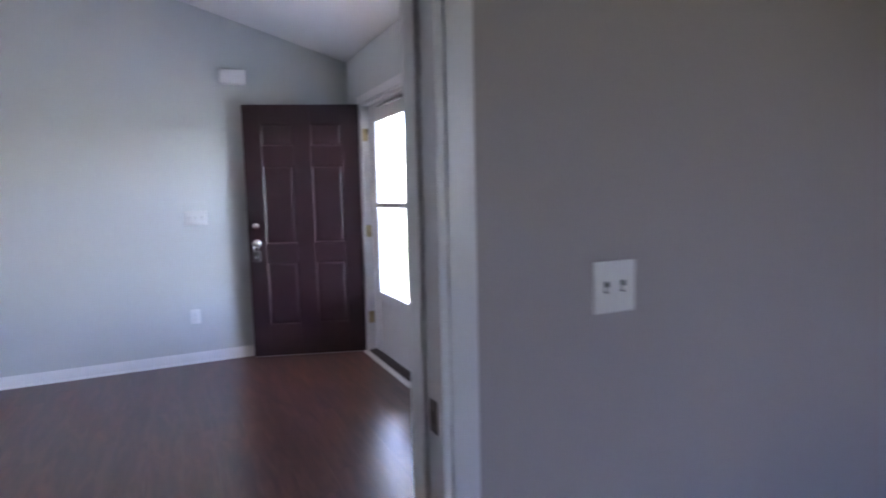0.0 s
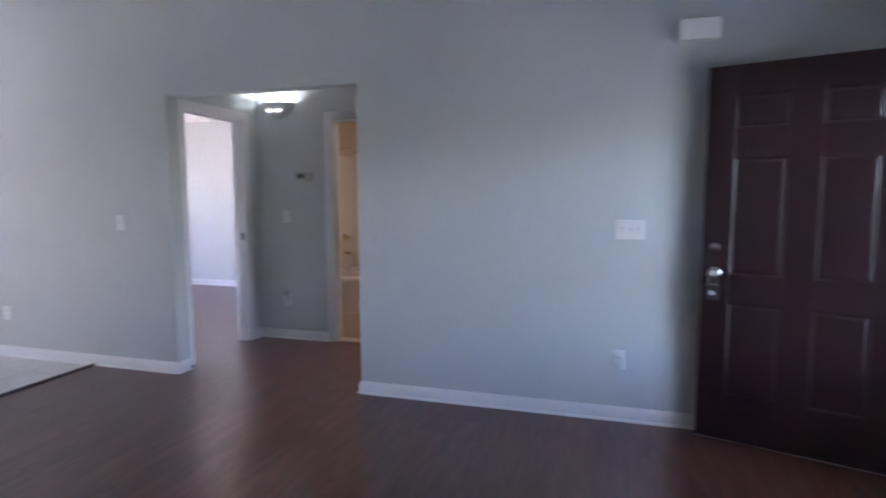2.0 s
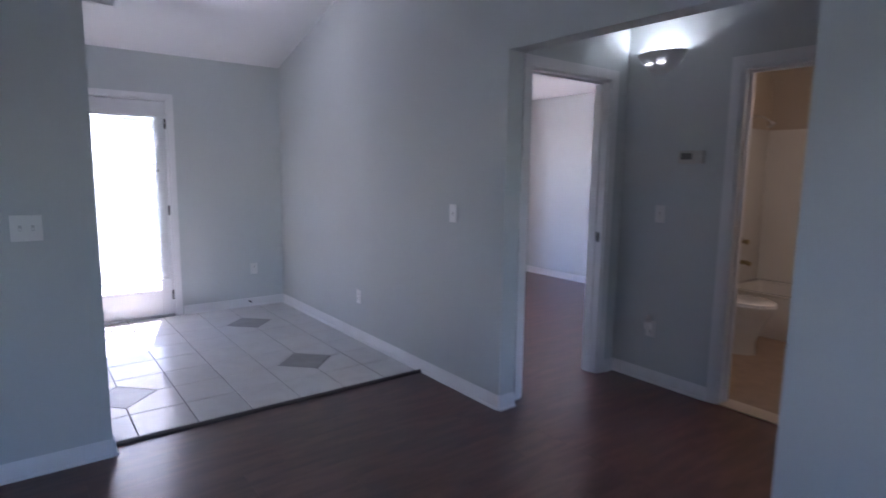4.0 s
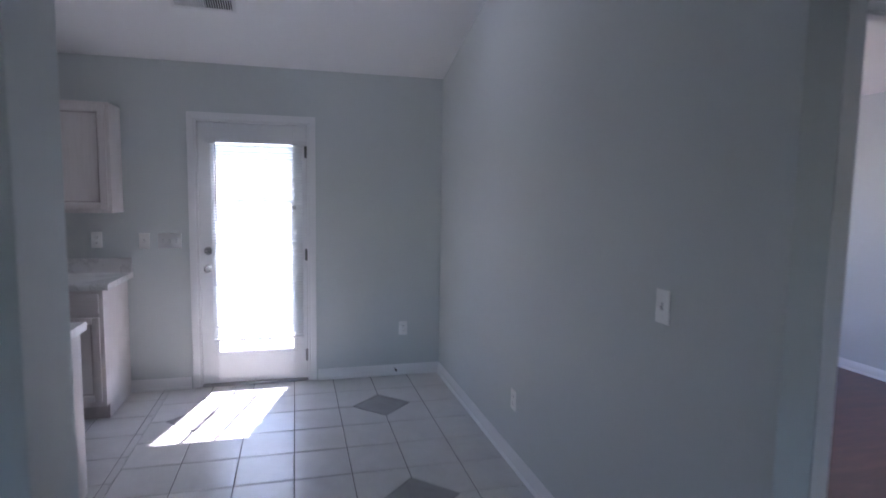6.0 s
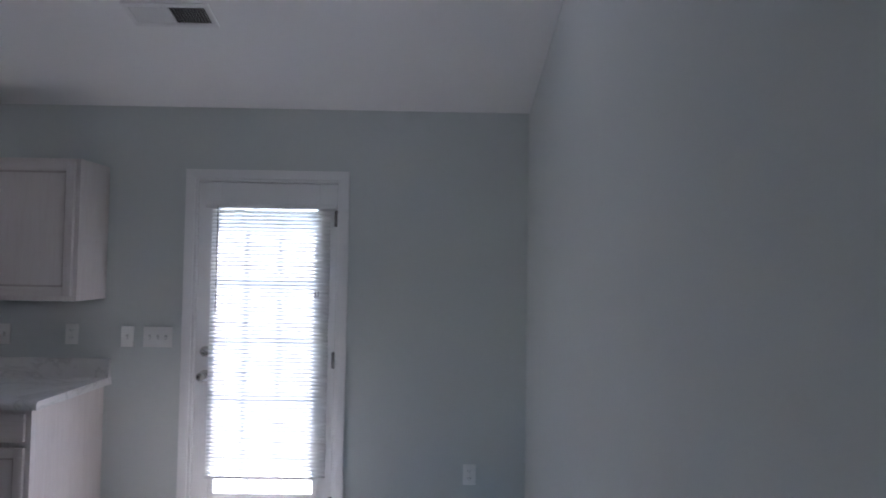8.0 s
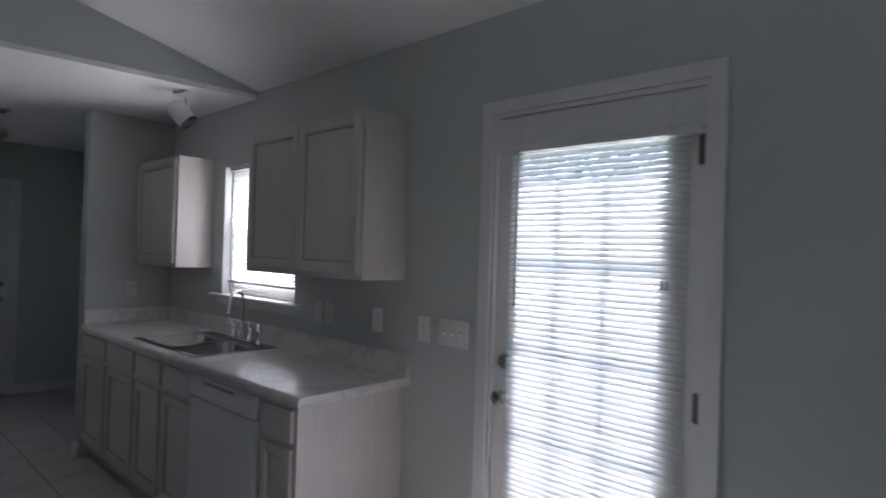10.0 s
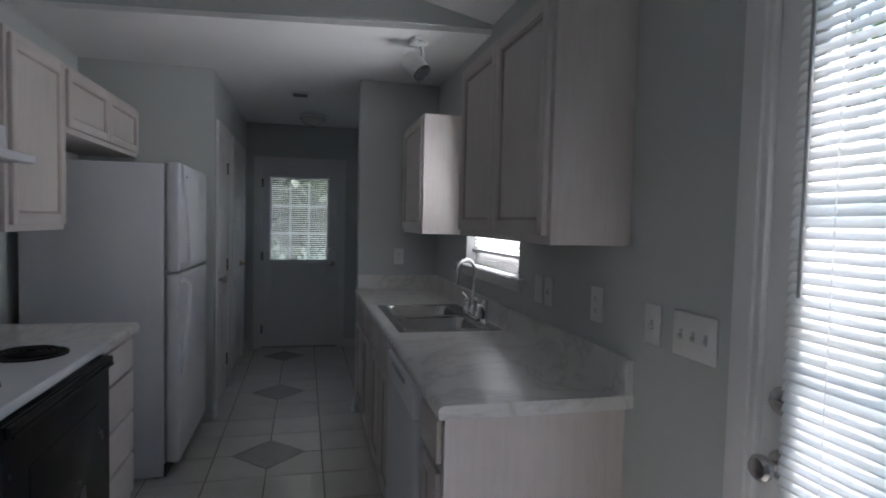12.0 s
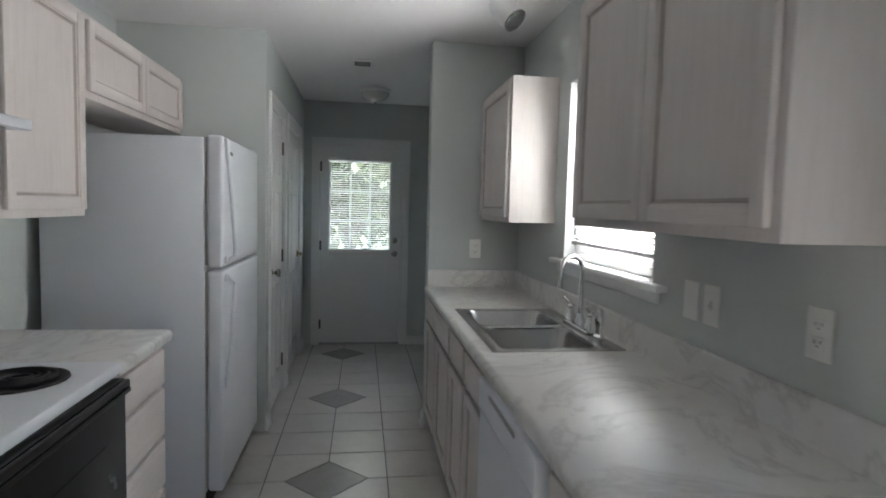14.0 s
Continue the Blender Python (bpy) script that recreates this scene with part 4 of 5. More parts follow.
wall_plate("wall_outlet", "white outlet with a plug-in night light in the hall", "y", HY, -1, -2.00, 0.375, 1, "outlet")
wall_plate("wall_outlet", "white outlet under the front window", "x", XF, -1, -2.02, 0.40, 1, "outlet")
night = thing("night_light", (-2.005, HY - 0.008, 0.395), 0, "small white plug-in night light", "night light")
part("body", box(-2.03, HY - 0.045, 0.375, -1.985, HY - 0.0085, 0.425, 0.008), PLASTIC, night)
part("shade", lathe([(0.018, 0), (0.022, 0.03), (0.012, 0.045), (0, 0.047)], 16, (-2.0075, HY - 0.028, 0.425), (0, 0, 1)), FROST, night)

thermo = thing("thermostat", (-1.785, HY, 1.53), 0, "beige wall thermostat in the hall", "thermostat")
part("housing", box(-1.87, HY - 0.03, 1.495, -1.705, HY, 1.575, 0.006), surface("beige_plastic", (0.5, 0.48, 0.43), 0.4, 0.05), thermo)
part("display", box(-1.85, HY - 0.032, 1.52, -1.775, HY - 0.0305, 1.56), GUNMETAL, thermo)
chime = thing("door_chime", (1.363, YH, 2.257), 0, "white door chime box high on the wall", "door chime")
part("cover", box(1.264, YH - 0.058, 2.211, 1.464, YH - 0.010, 2.324, 0.006), PLASTIC, chime)
part("base_plate", box(1.270, YH - 0.010, 2.217, 1.458, YH, 2.318, 0.003), PLASTIC, chime)
stop_ = thing("door_stop", (XB + 0.014, -0.385, 0.06), 0, "spring door stop on the baseboard", "door stop")
part("spring", tube([(XB + 0.014 + 0.0012 * k, -0.385 + 0.007 * math.cos(k * 1.1), 0.06 + 0.007 * math.sin(k * 1.1)) for k in range(52)], 0.0014, 6), CHROME, stop_)
part("tip", lathe([(0, 0), (0.008, 0), (0.009, 0.010), (0, 0.012)], 12, (XB + 0.075, -0.385, 0.06), (1, 0, 0)), RUBBER, stop_)


# ---- kitchen cabinets ----
def cab_front(parent, name, u0, u1, z0, z1, panelled, label=""):
    """A door or drawer front in local x and z, proud of the face at y = 0 toward -y."""
    t = 0.019
    if not panelled:
        return part(name, box(u0, -t, z0, u1, -0.001, z1, 0.005), CABX, parent, label)
    fw = 0.043
    bm = bmesh.new()
    a0, a1, b0, b1 = u0 + fw - 0.002, u1 - fw + 0.002, z0 + fw - 0.002, z1 - fw + 0.002
    rings = []
    for m, y in ((0.0, -0.013), (0.005, -0.011), (0.009, -0.004), (0.015, -0.004), (0.034, -0.0075)):
        rings.append([bm.verts.new(p) for p in ((a0 + m, y, b0 + m), (a1 - m, y, b0 + m), (a1 - m, y, b1 - m), (a0 + m, y, b1 - m))])
    for r, s in zip(rings, rings[1:]):
        for i in range(4):
            bm.faces.new((r[i], r[(i + 1) % 4], s[(i + 1) % 4], s[i]))
    bm.faces.new(rings[-1])
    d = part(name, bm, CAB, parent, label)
    # The groove rings take a darker colour in place of shade.
    d.data.materials.append(CABSHADE)
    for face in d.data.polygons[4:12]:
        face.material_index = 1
    for ua, ub in ((u0, u0 + fw), (u1 - fw, u1)):
        part("stile", box(ua, -t, z0, ub, -0.001, z1, 0.004), CAB, d)
    for za, zb in ((z0, z0 + fw), (z1 - fw, z1)):
        part("rail", box(u0 + fw, -t + 0.0006, za, u1 - fw, -0.001, zb, 0.004), CABX, d)
    return d


def base_cabinet(label, base, turn, width, depth, columns, drawers_only=0, group="base cabinets", inner_top=0.872):
    """A base unit, front at local y = 0 facing -y; columns: how many door bays."""
    ob = thing("base_cabinet", base, turn, label, "cabinet", group, local=True)
    kick = 0.10
    top = 0.872
    part("face_frame", box(0, 0.0, kick, width, 0.0348, top), CAB, ob)
    part("body", box(0, 0.035, kick, width, depth, inner_top), CAB, ob)
    part("plinth", box(0, 0.06, 0.0, width, depth, kick - 0.0004), CAB, ob)
    # The toe kick's shade is put into its colour.
    part("toe_kick", box(0.001, 0.055, 0.001, width - 0.001, 0.0598, kick - 0.001), CABSHADE, ob, "recessed toe kick, coloured darker as shade")
    w = width / columns
    for k in range(columns):
        u0, u1 = k * w + 0.022, (k + 1) * w - 0.022
        if drawers_only:
            hs = [0.13] + [0.175] * (drawers_only - 1)
            z = top - 0.02
            for h in hs:
                cab_front(ob, "drawer", u0, u1, z - h, z, False)
                z -= h + 0.018
        else:
            cab_front(ob, "drawer", u0, u1, 0.722, 0.850, False)
            cab_front(ob, "door", u0, u1, 0.135, 0.695, True)
    return ob


def wall_cabinet(label, base, turn, width, depth, height, columns, group="wall cabinets"):
    ob = thing("wall_cabinet", base, turn, label, "cabinet", group, local=True)
    part("body", box(0, 0, 0, width, depth, height, 0.002), CAB, ob)
    w = width / columns
    for k in range(columns):
        edge0 = 0.022 if k == 0 else 0.0035
        edge1 = 0.022 if k == columns - 1 else 0.0035
        cab_front(ob, "door", k * w + edge0, (k + 1) * w - edge1, 0.026, height - 0.022, True)
    return ob


FACE_R = -5.125
base_cabinet("whitewashed oak drawer-and-door unit at the worktop end", (FACE_R, -2.645, 0), 90, 0.260, 0.563, 1)
base_cabinet("whitewashed oak sink unit with two doors", (FACE_R, -4.02, 0), 90, 0.765, 0.563, 2, inner_top=0.72)
base_cabinet("whitewashed oak double unit beside the short wall", (FACE_R, -4.968, 0), 90, 0.946, 0.563, 2, inner_top=0.72)
wall_cabinet("whitewashed oak double wall cabinet beside the window", (-5.428, -3.36, 1.353), 90, 0.967, 0.261, 0.747, 2)
wall_cabinet("whitewashed oak wall cabinet above the worktop corner", (-5.445, -4.968, 1.335), 90, 0.665, 0.244, 0.74, 1)

# Dishwasher.
dw = thing("dishwasher", (FACE_R, -3.253, 0), 90, "white built-in dishwasher under the worktop", "dishwasher", local=True)
part("body", box(0.004, 0.0, 0.10, 0.604, 0.55, 0.868), APPL, dw)
part("door", box(0.006, -0.035, 0.125, 0.602, -0.001, 0.760, 0.008), APPL, dw)
panel = part("control_panel", box(0.006, -0.040, 0.765, 0.602, -0.001, 0.866, 0.008), APPL, dw)
part("handle_recess", box(0.16, -0.043, 0.838, 0.44, -0.0395, 0.852, 0.001), ALU, panel, "shallow grip slot")
part("toe_kick", box(0.006, 0.05, 0.0, 0.602, 0.06, 0.098), RUBBER, dw)

# Worktop with sink.
CTZ0, CTZ1, CT_F, CT_N = 0.872, 0.912, -5.095, -2.345
SKX0, SKX1, SKY0, SKY1 = -5.625, -5.165, -4.14, -3.36


def worktop_run(x_front, x_back, y0, y1, sgn):
    """A worktop with a rolled front edge; sgn: the way its front faces along x."""
    r = 0.018
    pts = [(x_back, CTZ0), (x_front - sgn * 0.004, CTZ0)] + [(x_front - sgn * r * (1 - math.sin(a)), CTZ1 - r * (1 - math.cos(a))) for a in (math.pi / 2, math.pi / 3, math.pi / 6, 0)] + [(x_back, CTZ1)]
    return prism(pts, "y", y0, y1)


ct = thing("worktop", (-5.4, -3.6, CTZ0), 0, "white marble-pattern laminate worktop with a rolled edge", "countertop")
for piece in (worktop_run(CT_F, XB, -4.97, SKY0, 1), worktop_run(CT_F, XB, SKY1, CT_N, 1), worktop_run(CT_F, SKX1, SKY0, SKY1, 1), box(XB, SKY0, CTZ0, SKX0, SKY1, CTZ1)):
    part("slab", piece, MARBLE, ct)
part("backsplash", joined(prism([(XB, CTZ1), (XB + 0.030, CTZ1), (XB + 0.022, CTZ1 + 0.012), (XB + 0.022, CTZ1 + 0.092), (XB + 0.016, CTZ1 + 0.102), (XB, CTZ1 + 0.102)], "y", -4.97, CT_N - 0.005),
                          prism([(-4.97, CTZ1), (-4.942, CTZ1), (-4.948, CTZ1 + 0.012), (-4.948, CTZ1 + 0.092), (-4.954, CTZ1 + 0.102), (-4.97, CTZ1 + 0.102)], "x", XB + 0.022, CT_F - 0.02)), MARBLE, ct)

sink = thing("kitchen_sink", (-5.395, -3.75, CTZ1), 0, "double-bowl stainless steel kitchen sink", "sink")


def bowl(x0, x1, y0, y1, z0, z1):
    """An open basin with rounded corners and a sloping wall."""
    bm = bmesh.new()

    def ring(inset, z, r):
        out = []
        for cx, cy, a0 in ((x1 - inset - r, y1 - inset - r, 0), (x0 + inset + r, y1 - inset - r, 90), (x0 + inset + r, y0 + inset + r, 180), (x1 - inset - r, y0 + inset + r, 270)):
            for k in range(5):
                a = radians(a0 + 22.5 * k)
                out.append(bm.verts.new((cx + r * math.cos(a), cy + r * math.sin(a), z)))
        return out

    rings = [ring(0.0, z1, 0.06), ring(0.004, z1 - 0.01, 0.06), ring(0.015, z0 + 0.04, 0.06), ring(0.035, z0 + 0.008, 0.06), ring(0.06, z0, 0.06)]
    for a, b in zip(rings, rings[1:]):
        for i in range(len(a)):
            bm.faces.new((a[i], b[i], b[(i + 1) % len(a)], a[(i + 1) % len(a)]))
    bm.faces.new(rings[-1])
    return bm


ymid = (SKY0 + SKY1) / 2
deck = SKX0 + 0.075
rim = [box(SKX0 - 0.012, SKY0 - 0.012, CTZ1 + 0.0005, deck, SKY1 + 0.012, CTZ1 + 0.006, 0.002), box(SKX1 - 0.03, SKY0 - 0.012, CTZ1 + 0.0005, SKX1 + 0.012, SKY1 + 0.012, CTZ1 + 0.006, 0.002),
       box(deck, SKY0 - 0.012, CTZ1 + 0.0006, SKX1 - 0.03, SKY0 + 0.025, CTZ1 + 0.0059, 0.002), box(deck, SKY1 - 0.025, CTZ1 + 0.0006, SKX1 - 0.03, SKY1 + 0.012, CTZ1 + 0.0059, 0.002),
       box(deck, ymid - 0.018, CTZ1 - 0.006, SKX1 - 0.03, ymid + 0.018, CTZ1 + 0.0062, 0.004)]
part("rim", joined(*rim), STEEL, sink)
for a, b in ((SKY0 + 0.022, ymid - 0.014), (ymid + 0.014, SKY1 - 0.022)):
    bw = part("bowl", bowl(deck - 0.004, SKX1 - 0.026, a, b, 0.735, CTZ1 + 0.004), STEEL, sink)
    part("drain", lathe([(0, 0.004), (0.02, 0.004), (0.022, 0.001), (0.042, 0.003), (0.045, 0.0)], 20, ((deck + SKX1) / 2, (a + b) / 2, 0.7352)), CHROME, bw)

faucet = thing("faucet", (-5.608, -3.71, CTZ1 + 0.006), 0, "chrome gooseneck faucet with two lever handles", "faucet")
FX, FY, FZ = -5.608, -3.71, CTZ1 + 0.006
part("base_plate", box(FX - 0.028, FY - 0.13, FZ, FX + 0.028, FY + 0.13, FZ + 0.014, 0.006), CHROME, faucet)
neck = [(FX, FY, FZ + 0.01), (FX, FY, FZ + 0.230)] + [(FX + 0.052 - 0.052 * math.cos(a), FY + 0.02 * (1 - math.cos(a)), FZ + 0.240 + 0.062 * math.sin(a)) for a in [math.pi * k / 12 for k in range(1, 12)]] + [(FX + 0.106, FY + 0.04, FZ + 0.215), (FX + 0.108, FY + 0.04, FZ + 0.180)]
part("spout", joined(tube(neck, 0.0095, 12), lathe([(0.0, 0), (0.023, 0), (0.022, 0.02), (0.014, 0.04), (0.012, 0.05), (0, 0.05)], 20, (FX, FY, FZ + 0.012)),
                     rod((FX + 0.108, FY + 0.04, FZ + 0.172), (FX + 0.108, FY + 0.04, FZ + 0.196), 0.0125)), CHROME, faucet)
for s in (-1, 1):
    h = part("handle", lathe([(0, 0), (0.024, 0), (0.023, 0.02), (0.014, 0.034), (0.013, 0.055), (0.018, 0.062), (0.012, 0.072), (0, 0.074)], 20, (FX, FY + s * 0.102, FZ + 0.012)), CHROME, faucet)
    part("lever", tube([(FX, FY + s * 0.102, FZ + 0.075), (FX + 0.012, FY + s * 0.112, FZ + 0.095), (FX + 0.028, FY + s * 0.125, FZ + 0.112)], 0.006, 8), CHROME, h)
part("side_spray", lathe([(0, 0), (0.022, 0), (0.021, 0.012), (0.013, 0.02), (0.013, 0.05), (0.017, 0.06), (0.017, 0.10), (0.010, 0.115), (0, 0.117)], 18, (FX + 0.005, FY + 0.20, FZ)), CHROME, faucet, "chrome side spray")

# Left run: short counter, stove, drawer unit, refrigerator.
FACE_L, CTL_F = -3.965, -3.995
ST0, ST1 = -3.270, -2.470
base_cabinet("whitewashed oak drawer unit beside the stove", (FACE_L, -2.135, 0), -90, 0.328, 0.58, 1, 4)
base_cabinet("whitewashed oak drawer unit beside the refrigerator", (FACE_L, ST0 - 0.012, 0), -90, 0.43, 0.58, 1, 4)
for a, b, lbl in ((ST1 + 0.008, -2.115, "short white marble-pattern worktop beside the stove"), (-3.745, ST0 - 0.008, "white marble-pattern worktop beside the refrigerator")):
    w = thing("worktop", (-3.7, (a + b) / 2, CTZ0), 0, lbl, "countertop")
    part("slab", worktop_run(CTL_F, XK0, a, b, -1), MARBLE, w)
    part("backsplash", prism([(XK0, CTZ1), (XK0 - 0.030, CTZ1), (XK0 - 0.022, CTZ1 + 0.012), (XK0 - 0.022, CTZ1 + 0.092), (XK0 - 0.016, CTZ1 + 0.102), (XK0, CTZ1 + 0.102)], "y", a, b), MARBLE, w)

stove = thing("electric_stove", (-3.70, (ST0 + ST1) / 2, 0), 0, "white electric stove with black oven door and coils", "stove")
part("body", box(-3.975, ST0 + 0.002, 0.02, XK0 - 0.03, ST1 - 0.002, 0.885, 0.004), APPL, stove)
part("cooktop", box(-4.005, ST0, 0.885, XK0 - 0.02, ST1, 0.922, 0.010), APPL, stove, "white enamel cooktop")
part("oven_door", box(-4.016, ST0 + 0.010, 0.285, -3.976, ST1 - 0.010, 0.874, 0.006), BLACK, stove, "black glass oven door")
part("oven_handle", joined(box(-4.031, ST0 + 0.012, 0.842, -4.017, ST1 - 0.012, 0.873, 0.006), box(-4.036, ST0 + 0.02, 0.836, -4.026, ST1 - 0.02, 0.850, 0.004)), BLACK, stove, "black full-width grip along the door top")
part("door_window", box(-4.0175, ST0 + 0.14, 0.40, -4.0155, ST1 - 0.14, 0.72, 0.0008), BLACK, stove)
part("storage_drawer", box(-4.010, ST0 + 0.010, 0.035, -3.976, ST1 - 0.010, 0.275, 0.006), APPL, stove, "white storage drawer")
bg = part("backguard", prism([(XK0 - 0.02, 0.922), (XK0 - 0.10, 0.922), (XK0 - 0.075, 1.095), (XK0 - 0.055, 1.11), (XK0 - 0.02, 1.11)], "y", ST0, ST1, 0.004), BLACK, stove, "black control backguard")
for k in range(5):
    yk = ST0 + 0.09 + k * (ST1 - ST0 - 0.18) / 4
    part("control_knob", lathe([(0, 0), (0.021, 0), (0.018, 0.018), (0, 0.02)], 18, (XK0 - 0.089, yk, 1.02), (-1, 0, 0.15)), GUNMETAL, bg)
for bx, by, r in ((-3.825, ST0 + 0.19, 0.098), (-3.825, ST1 - 0.19, 0.078), (-3.575, ST0 + 0.19, 0.078), (-3.575, ST1 - 0.19, 0.098)):
    pan = part("burner", lathe([(0, 0.0015), (r * 0.9, 0.0015), (r + 0.004, 0.002), (r + 0.012, 0.006), (r + 0.016, 0.0055), (r + 0.018, 0.0)], 28, (bx, by, 0.9222)), COIL, stove, "black drip pan and coil burner")
    pts = []
    for i in range(100):
        a = i * 0.26
        rr = 0.018 + (r - 0.022) * i / 99
        pts.append((bx + rr * math.cos(a), by + rr * math.sin(a), 0.9315))
    part("coil", tube(pts, 0.0055, 6), COIL, pan)

fr = thing("refrigerator", (-3.78, -4.48, 0), 0, "white top-freezer refrigerator with curved handles", "refrigerator")
F0, F1, FT, FS = -4.905, -4.07, 1.69, 1.105
part("cabinet", box(-4.025, F0, 0.02, -3.365, F1, FT - 0.012, 0.008), APPL, fr)
part("kick_grille", box(-4.035, F0 + 0.01, 0.02, -4.02, F1 - 0.01, 0.085), RUBBER, fr, "dark kick grille")
for za, zb in ((0.095, FS - 0.006), (FS + 0.006, FT)):
    d = part("door", box(-4.103, F0 + 0.002, za, -4.036, F1 - 0.002, zb, 0.014, 3), APPL, fr)
    part("gasket", box(-4.036, F0 + 0.012, za + 0.01, -4.0252, F1 - 0.012, zb - 0.01), ALU, d)
    top = za > 1
    sgn, z0, run = (1, FS + 0.025, 0.55) if top else (-1, FS - 0.025, 0.52)
    pts = []
    for k in range(17):
        s = k / 16
        bow = min(1.0, s / 0.07) * (1 - s) ** 0.75
        pts.append((-4.103 - 0.005 - 0.040 * bow, F1 - 0.040 - 0.012 * bow, z0 + sgn * run * s))
    part("handle", joined(tube(pts, 0.0095, 10), box(-4.116, F1 - 0.054, min(z0, z0 + sgn * 0.03), -4.100, F1 - 0.028, max(z0, z0 + sgn * 0.03), 0.005)), APPL, d, "white bowed handle")
part("hinge_cover", box(-4.09, F0 + 0.015, FT - 0.012, -3.99, F0 + 0.065, FT + 0.012, 0.005), APPL, fr)
part("badge", box(-4.1050, F1 - 0.19, FT - 0.075, -4.1025, F1 - 0.14, FT - 0.060), GUNMETAL, fr)
for yy in (F0 + 0.06, F1 - 0.06):
    part("foot", rod((-3.98, yy, 0.0), (-3.98, yy, 0.02), 0.018), RUBBER, fr)
    part("foot", rod((-3.46, yy, 0.0), (-3.46, yy, 0.02), 0.018), RUBBER, fr)

UF = -3.655
wall_cabinet("whitewashed oak wall cabinet above the range hood", (UF, ST1 - 0.0, 1.725), -90, 0.78, 0.343, 0.375, 2)
wall_cabinet("tall whitewashed oak wall cabinet beside the hood", (UF, -3.308, 1.335), -90, 0.525, 0.343, 0.765, 1)
wall_cabinet("low whitewashed oak cabinet above the refrigerator", (UF, -3.836, 1.785), -90, 1.16, 0.343, 0.315, 2)
hood = thing("range_hood", (-3.6, (ST0 + ST1) / 2, 1.60), 0, "white range hood under the cabinet", "range hood")
part("shell", prism([(XK0, 1.724), (UF - 0.012, 1.724), (UF - 0.018, 1.640), (-3.765, 1.618), (-3.765, 1.590), (XK0, 1.590)], "y", ST0 - 0.02, ST1, 0.003), APPL, hood)
for k in range(8):
    part("vent_slot", box(UF - 0.0185, ST1 - 0.30 - k * 0.022, 1.69, UF - 0.0145, ST1 - 0.288 - k * 0.022, 1.712), GUNMETAL, hood)
    part("vent_slot", box(UF - 0.0185, ST0 + 0.22 + k * 0.011, 1.672, UF - 0.0145, ST0 + 0.226 + k * 0.011, 1.705), GUNMETAL, hood)
part("filter", box(-3.74, ST0 + 0.06, 1.584, XK0 - 0.06, ST1 - 0.08, 1.5895), ALU, hood)

# ---- ceiling lights and vents ----
spot = thing("ceiling_spotlight", (-5.34, -4.03, FLAT_Z), 0, "white ceiling spotlight with one tilted head", "spotlight")
part("canopy", lathe([(0, 0), (0.055, 0), (0.052, 0.012), (0.03, 0.02), (0, 0.021)], 24, (-5.34, -4.03, FLAT_Z), (0, 0, -1)), TRIM, spot)
part("track", box(-5.33, -4.05, FLAT_Z - 0.016, -5.30, -3.92, FLAT_Z - 0.002, 0.004), TRIM, spot)
way = Vector((-0.40, 0.36, -0.56)).normalized()
p0 = Vector((-5.292, -4.02, FLAT_Z - 0.098))
part("arm", tube([(-5.352, -4.03, FLAT_Z - 0.018), (-5.366, -4.03, FLAT_Z - 0.040), (-5.370, -4.03, FLAT_Z - 0.075), (-5.362, -4.03, FLAT_Z - 0.105), (-5.335, -4.025, FLAT_Z - 0.125)], 0.009, 10), TRIM, spot)
head = part("head", lathe([(0.0, -0.034), (0.022, -0.030), (0.042, -0.016), (0.054, 0.006), (0.057, 0.030), (0.054, 0.118), (0.050, 0.118), (0.048, 0.088), (0.0, 0.086)], 28, p0, way), TRIM, spot)
part("bulb", lathe([(0.0, 0.090), (0.046, 0.094), (0.045, 0.108), (0.026, 0.118), (0.0, 0.120)], 24, p0, way), DULL, head, "clear reflector bulb, unlit")
part("bulb_ring", lathe([(0.045, 0.104), (0.0535, 0.104), (0.0545, 0.122), (0.048, 0.122)], 24, p0, way), BLACK, head)


def dome_light(x, y, z, r, material, label, tilt=(0, 0, -1)):
    t = thing("ceiling_light", (x, y, z), 0, label, "ceiling light")
    part("pan", lathe([(0, 0), (r, 0), (r, 0.018), (r * 0.93, 0.028), (0, 0.028)], 32, (x, y, z), tilt), TRIM, t)
    part("dome", lathe([(r * 0.92, 0.028), (r * 0.90, 0.045), (r * 0.74, 0.075), (r * 0.42, 0.098), (0, 0.106)], 32, (x, y, z), tilt), material, t)
    part("finial", lathe([(0, 0.104), (0.012, 0.105), (0.010, 0.118), (0, 0.122)], 14, (x, y, z), tilt), NICKEL, t)
    return t


dome_light(-4.80, -6.52, FLAT_Z, 0.135, FROST, "unlit frosted dome light in the passage")
SLOPE_B = (RIDGE_Z - BACK_Z) / (RIDGE_X - XB)
down = Vector((SLOPE_B, 0, -1)).normalized()
LX, LY = -4.40, -0.80
dome_light(LX, LY, vault(LX), 0.085, DOME, "lit frosted dome light on the sloped ceiling", down)

detector = thing("ceiling_vent", (-4.69, -5.59, FLAT_Z), 0, "small square vent on the passage ceiling", "vent")
part("frame", box(-4.765, -5.665, FLAT_Z - 0.014, -4.615, -5.515, FLAT_Z, 0.004), TRIM, detector)
for k in range(7):
    part("slat", box(-4.745, -5.645 + k * 0.018, FLAT_Z - 0.0165, -4.635, -5.637 + k * 0.018, FLAT_Z - 0.0135), GUNMETAL, detector)

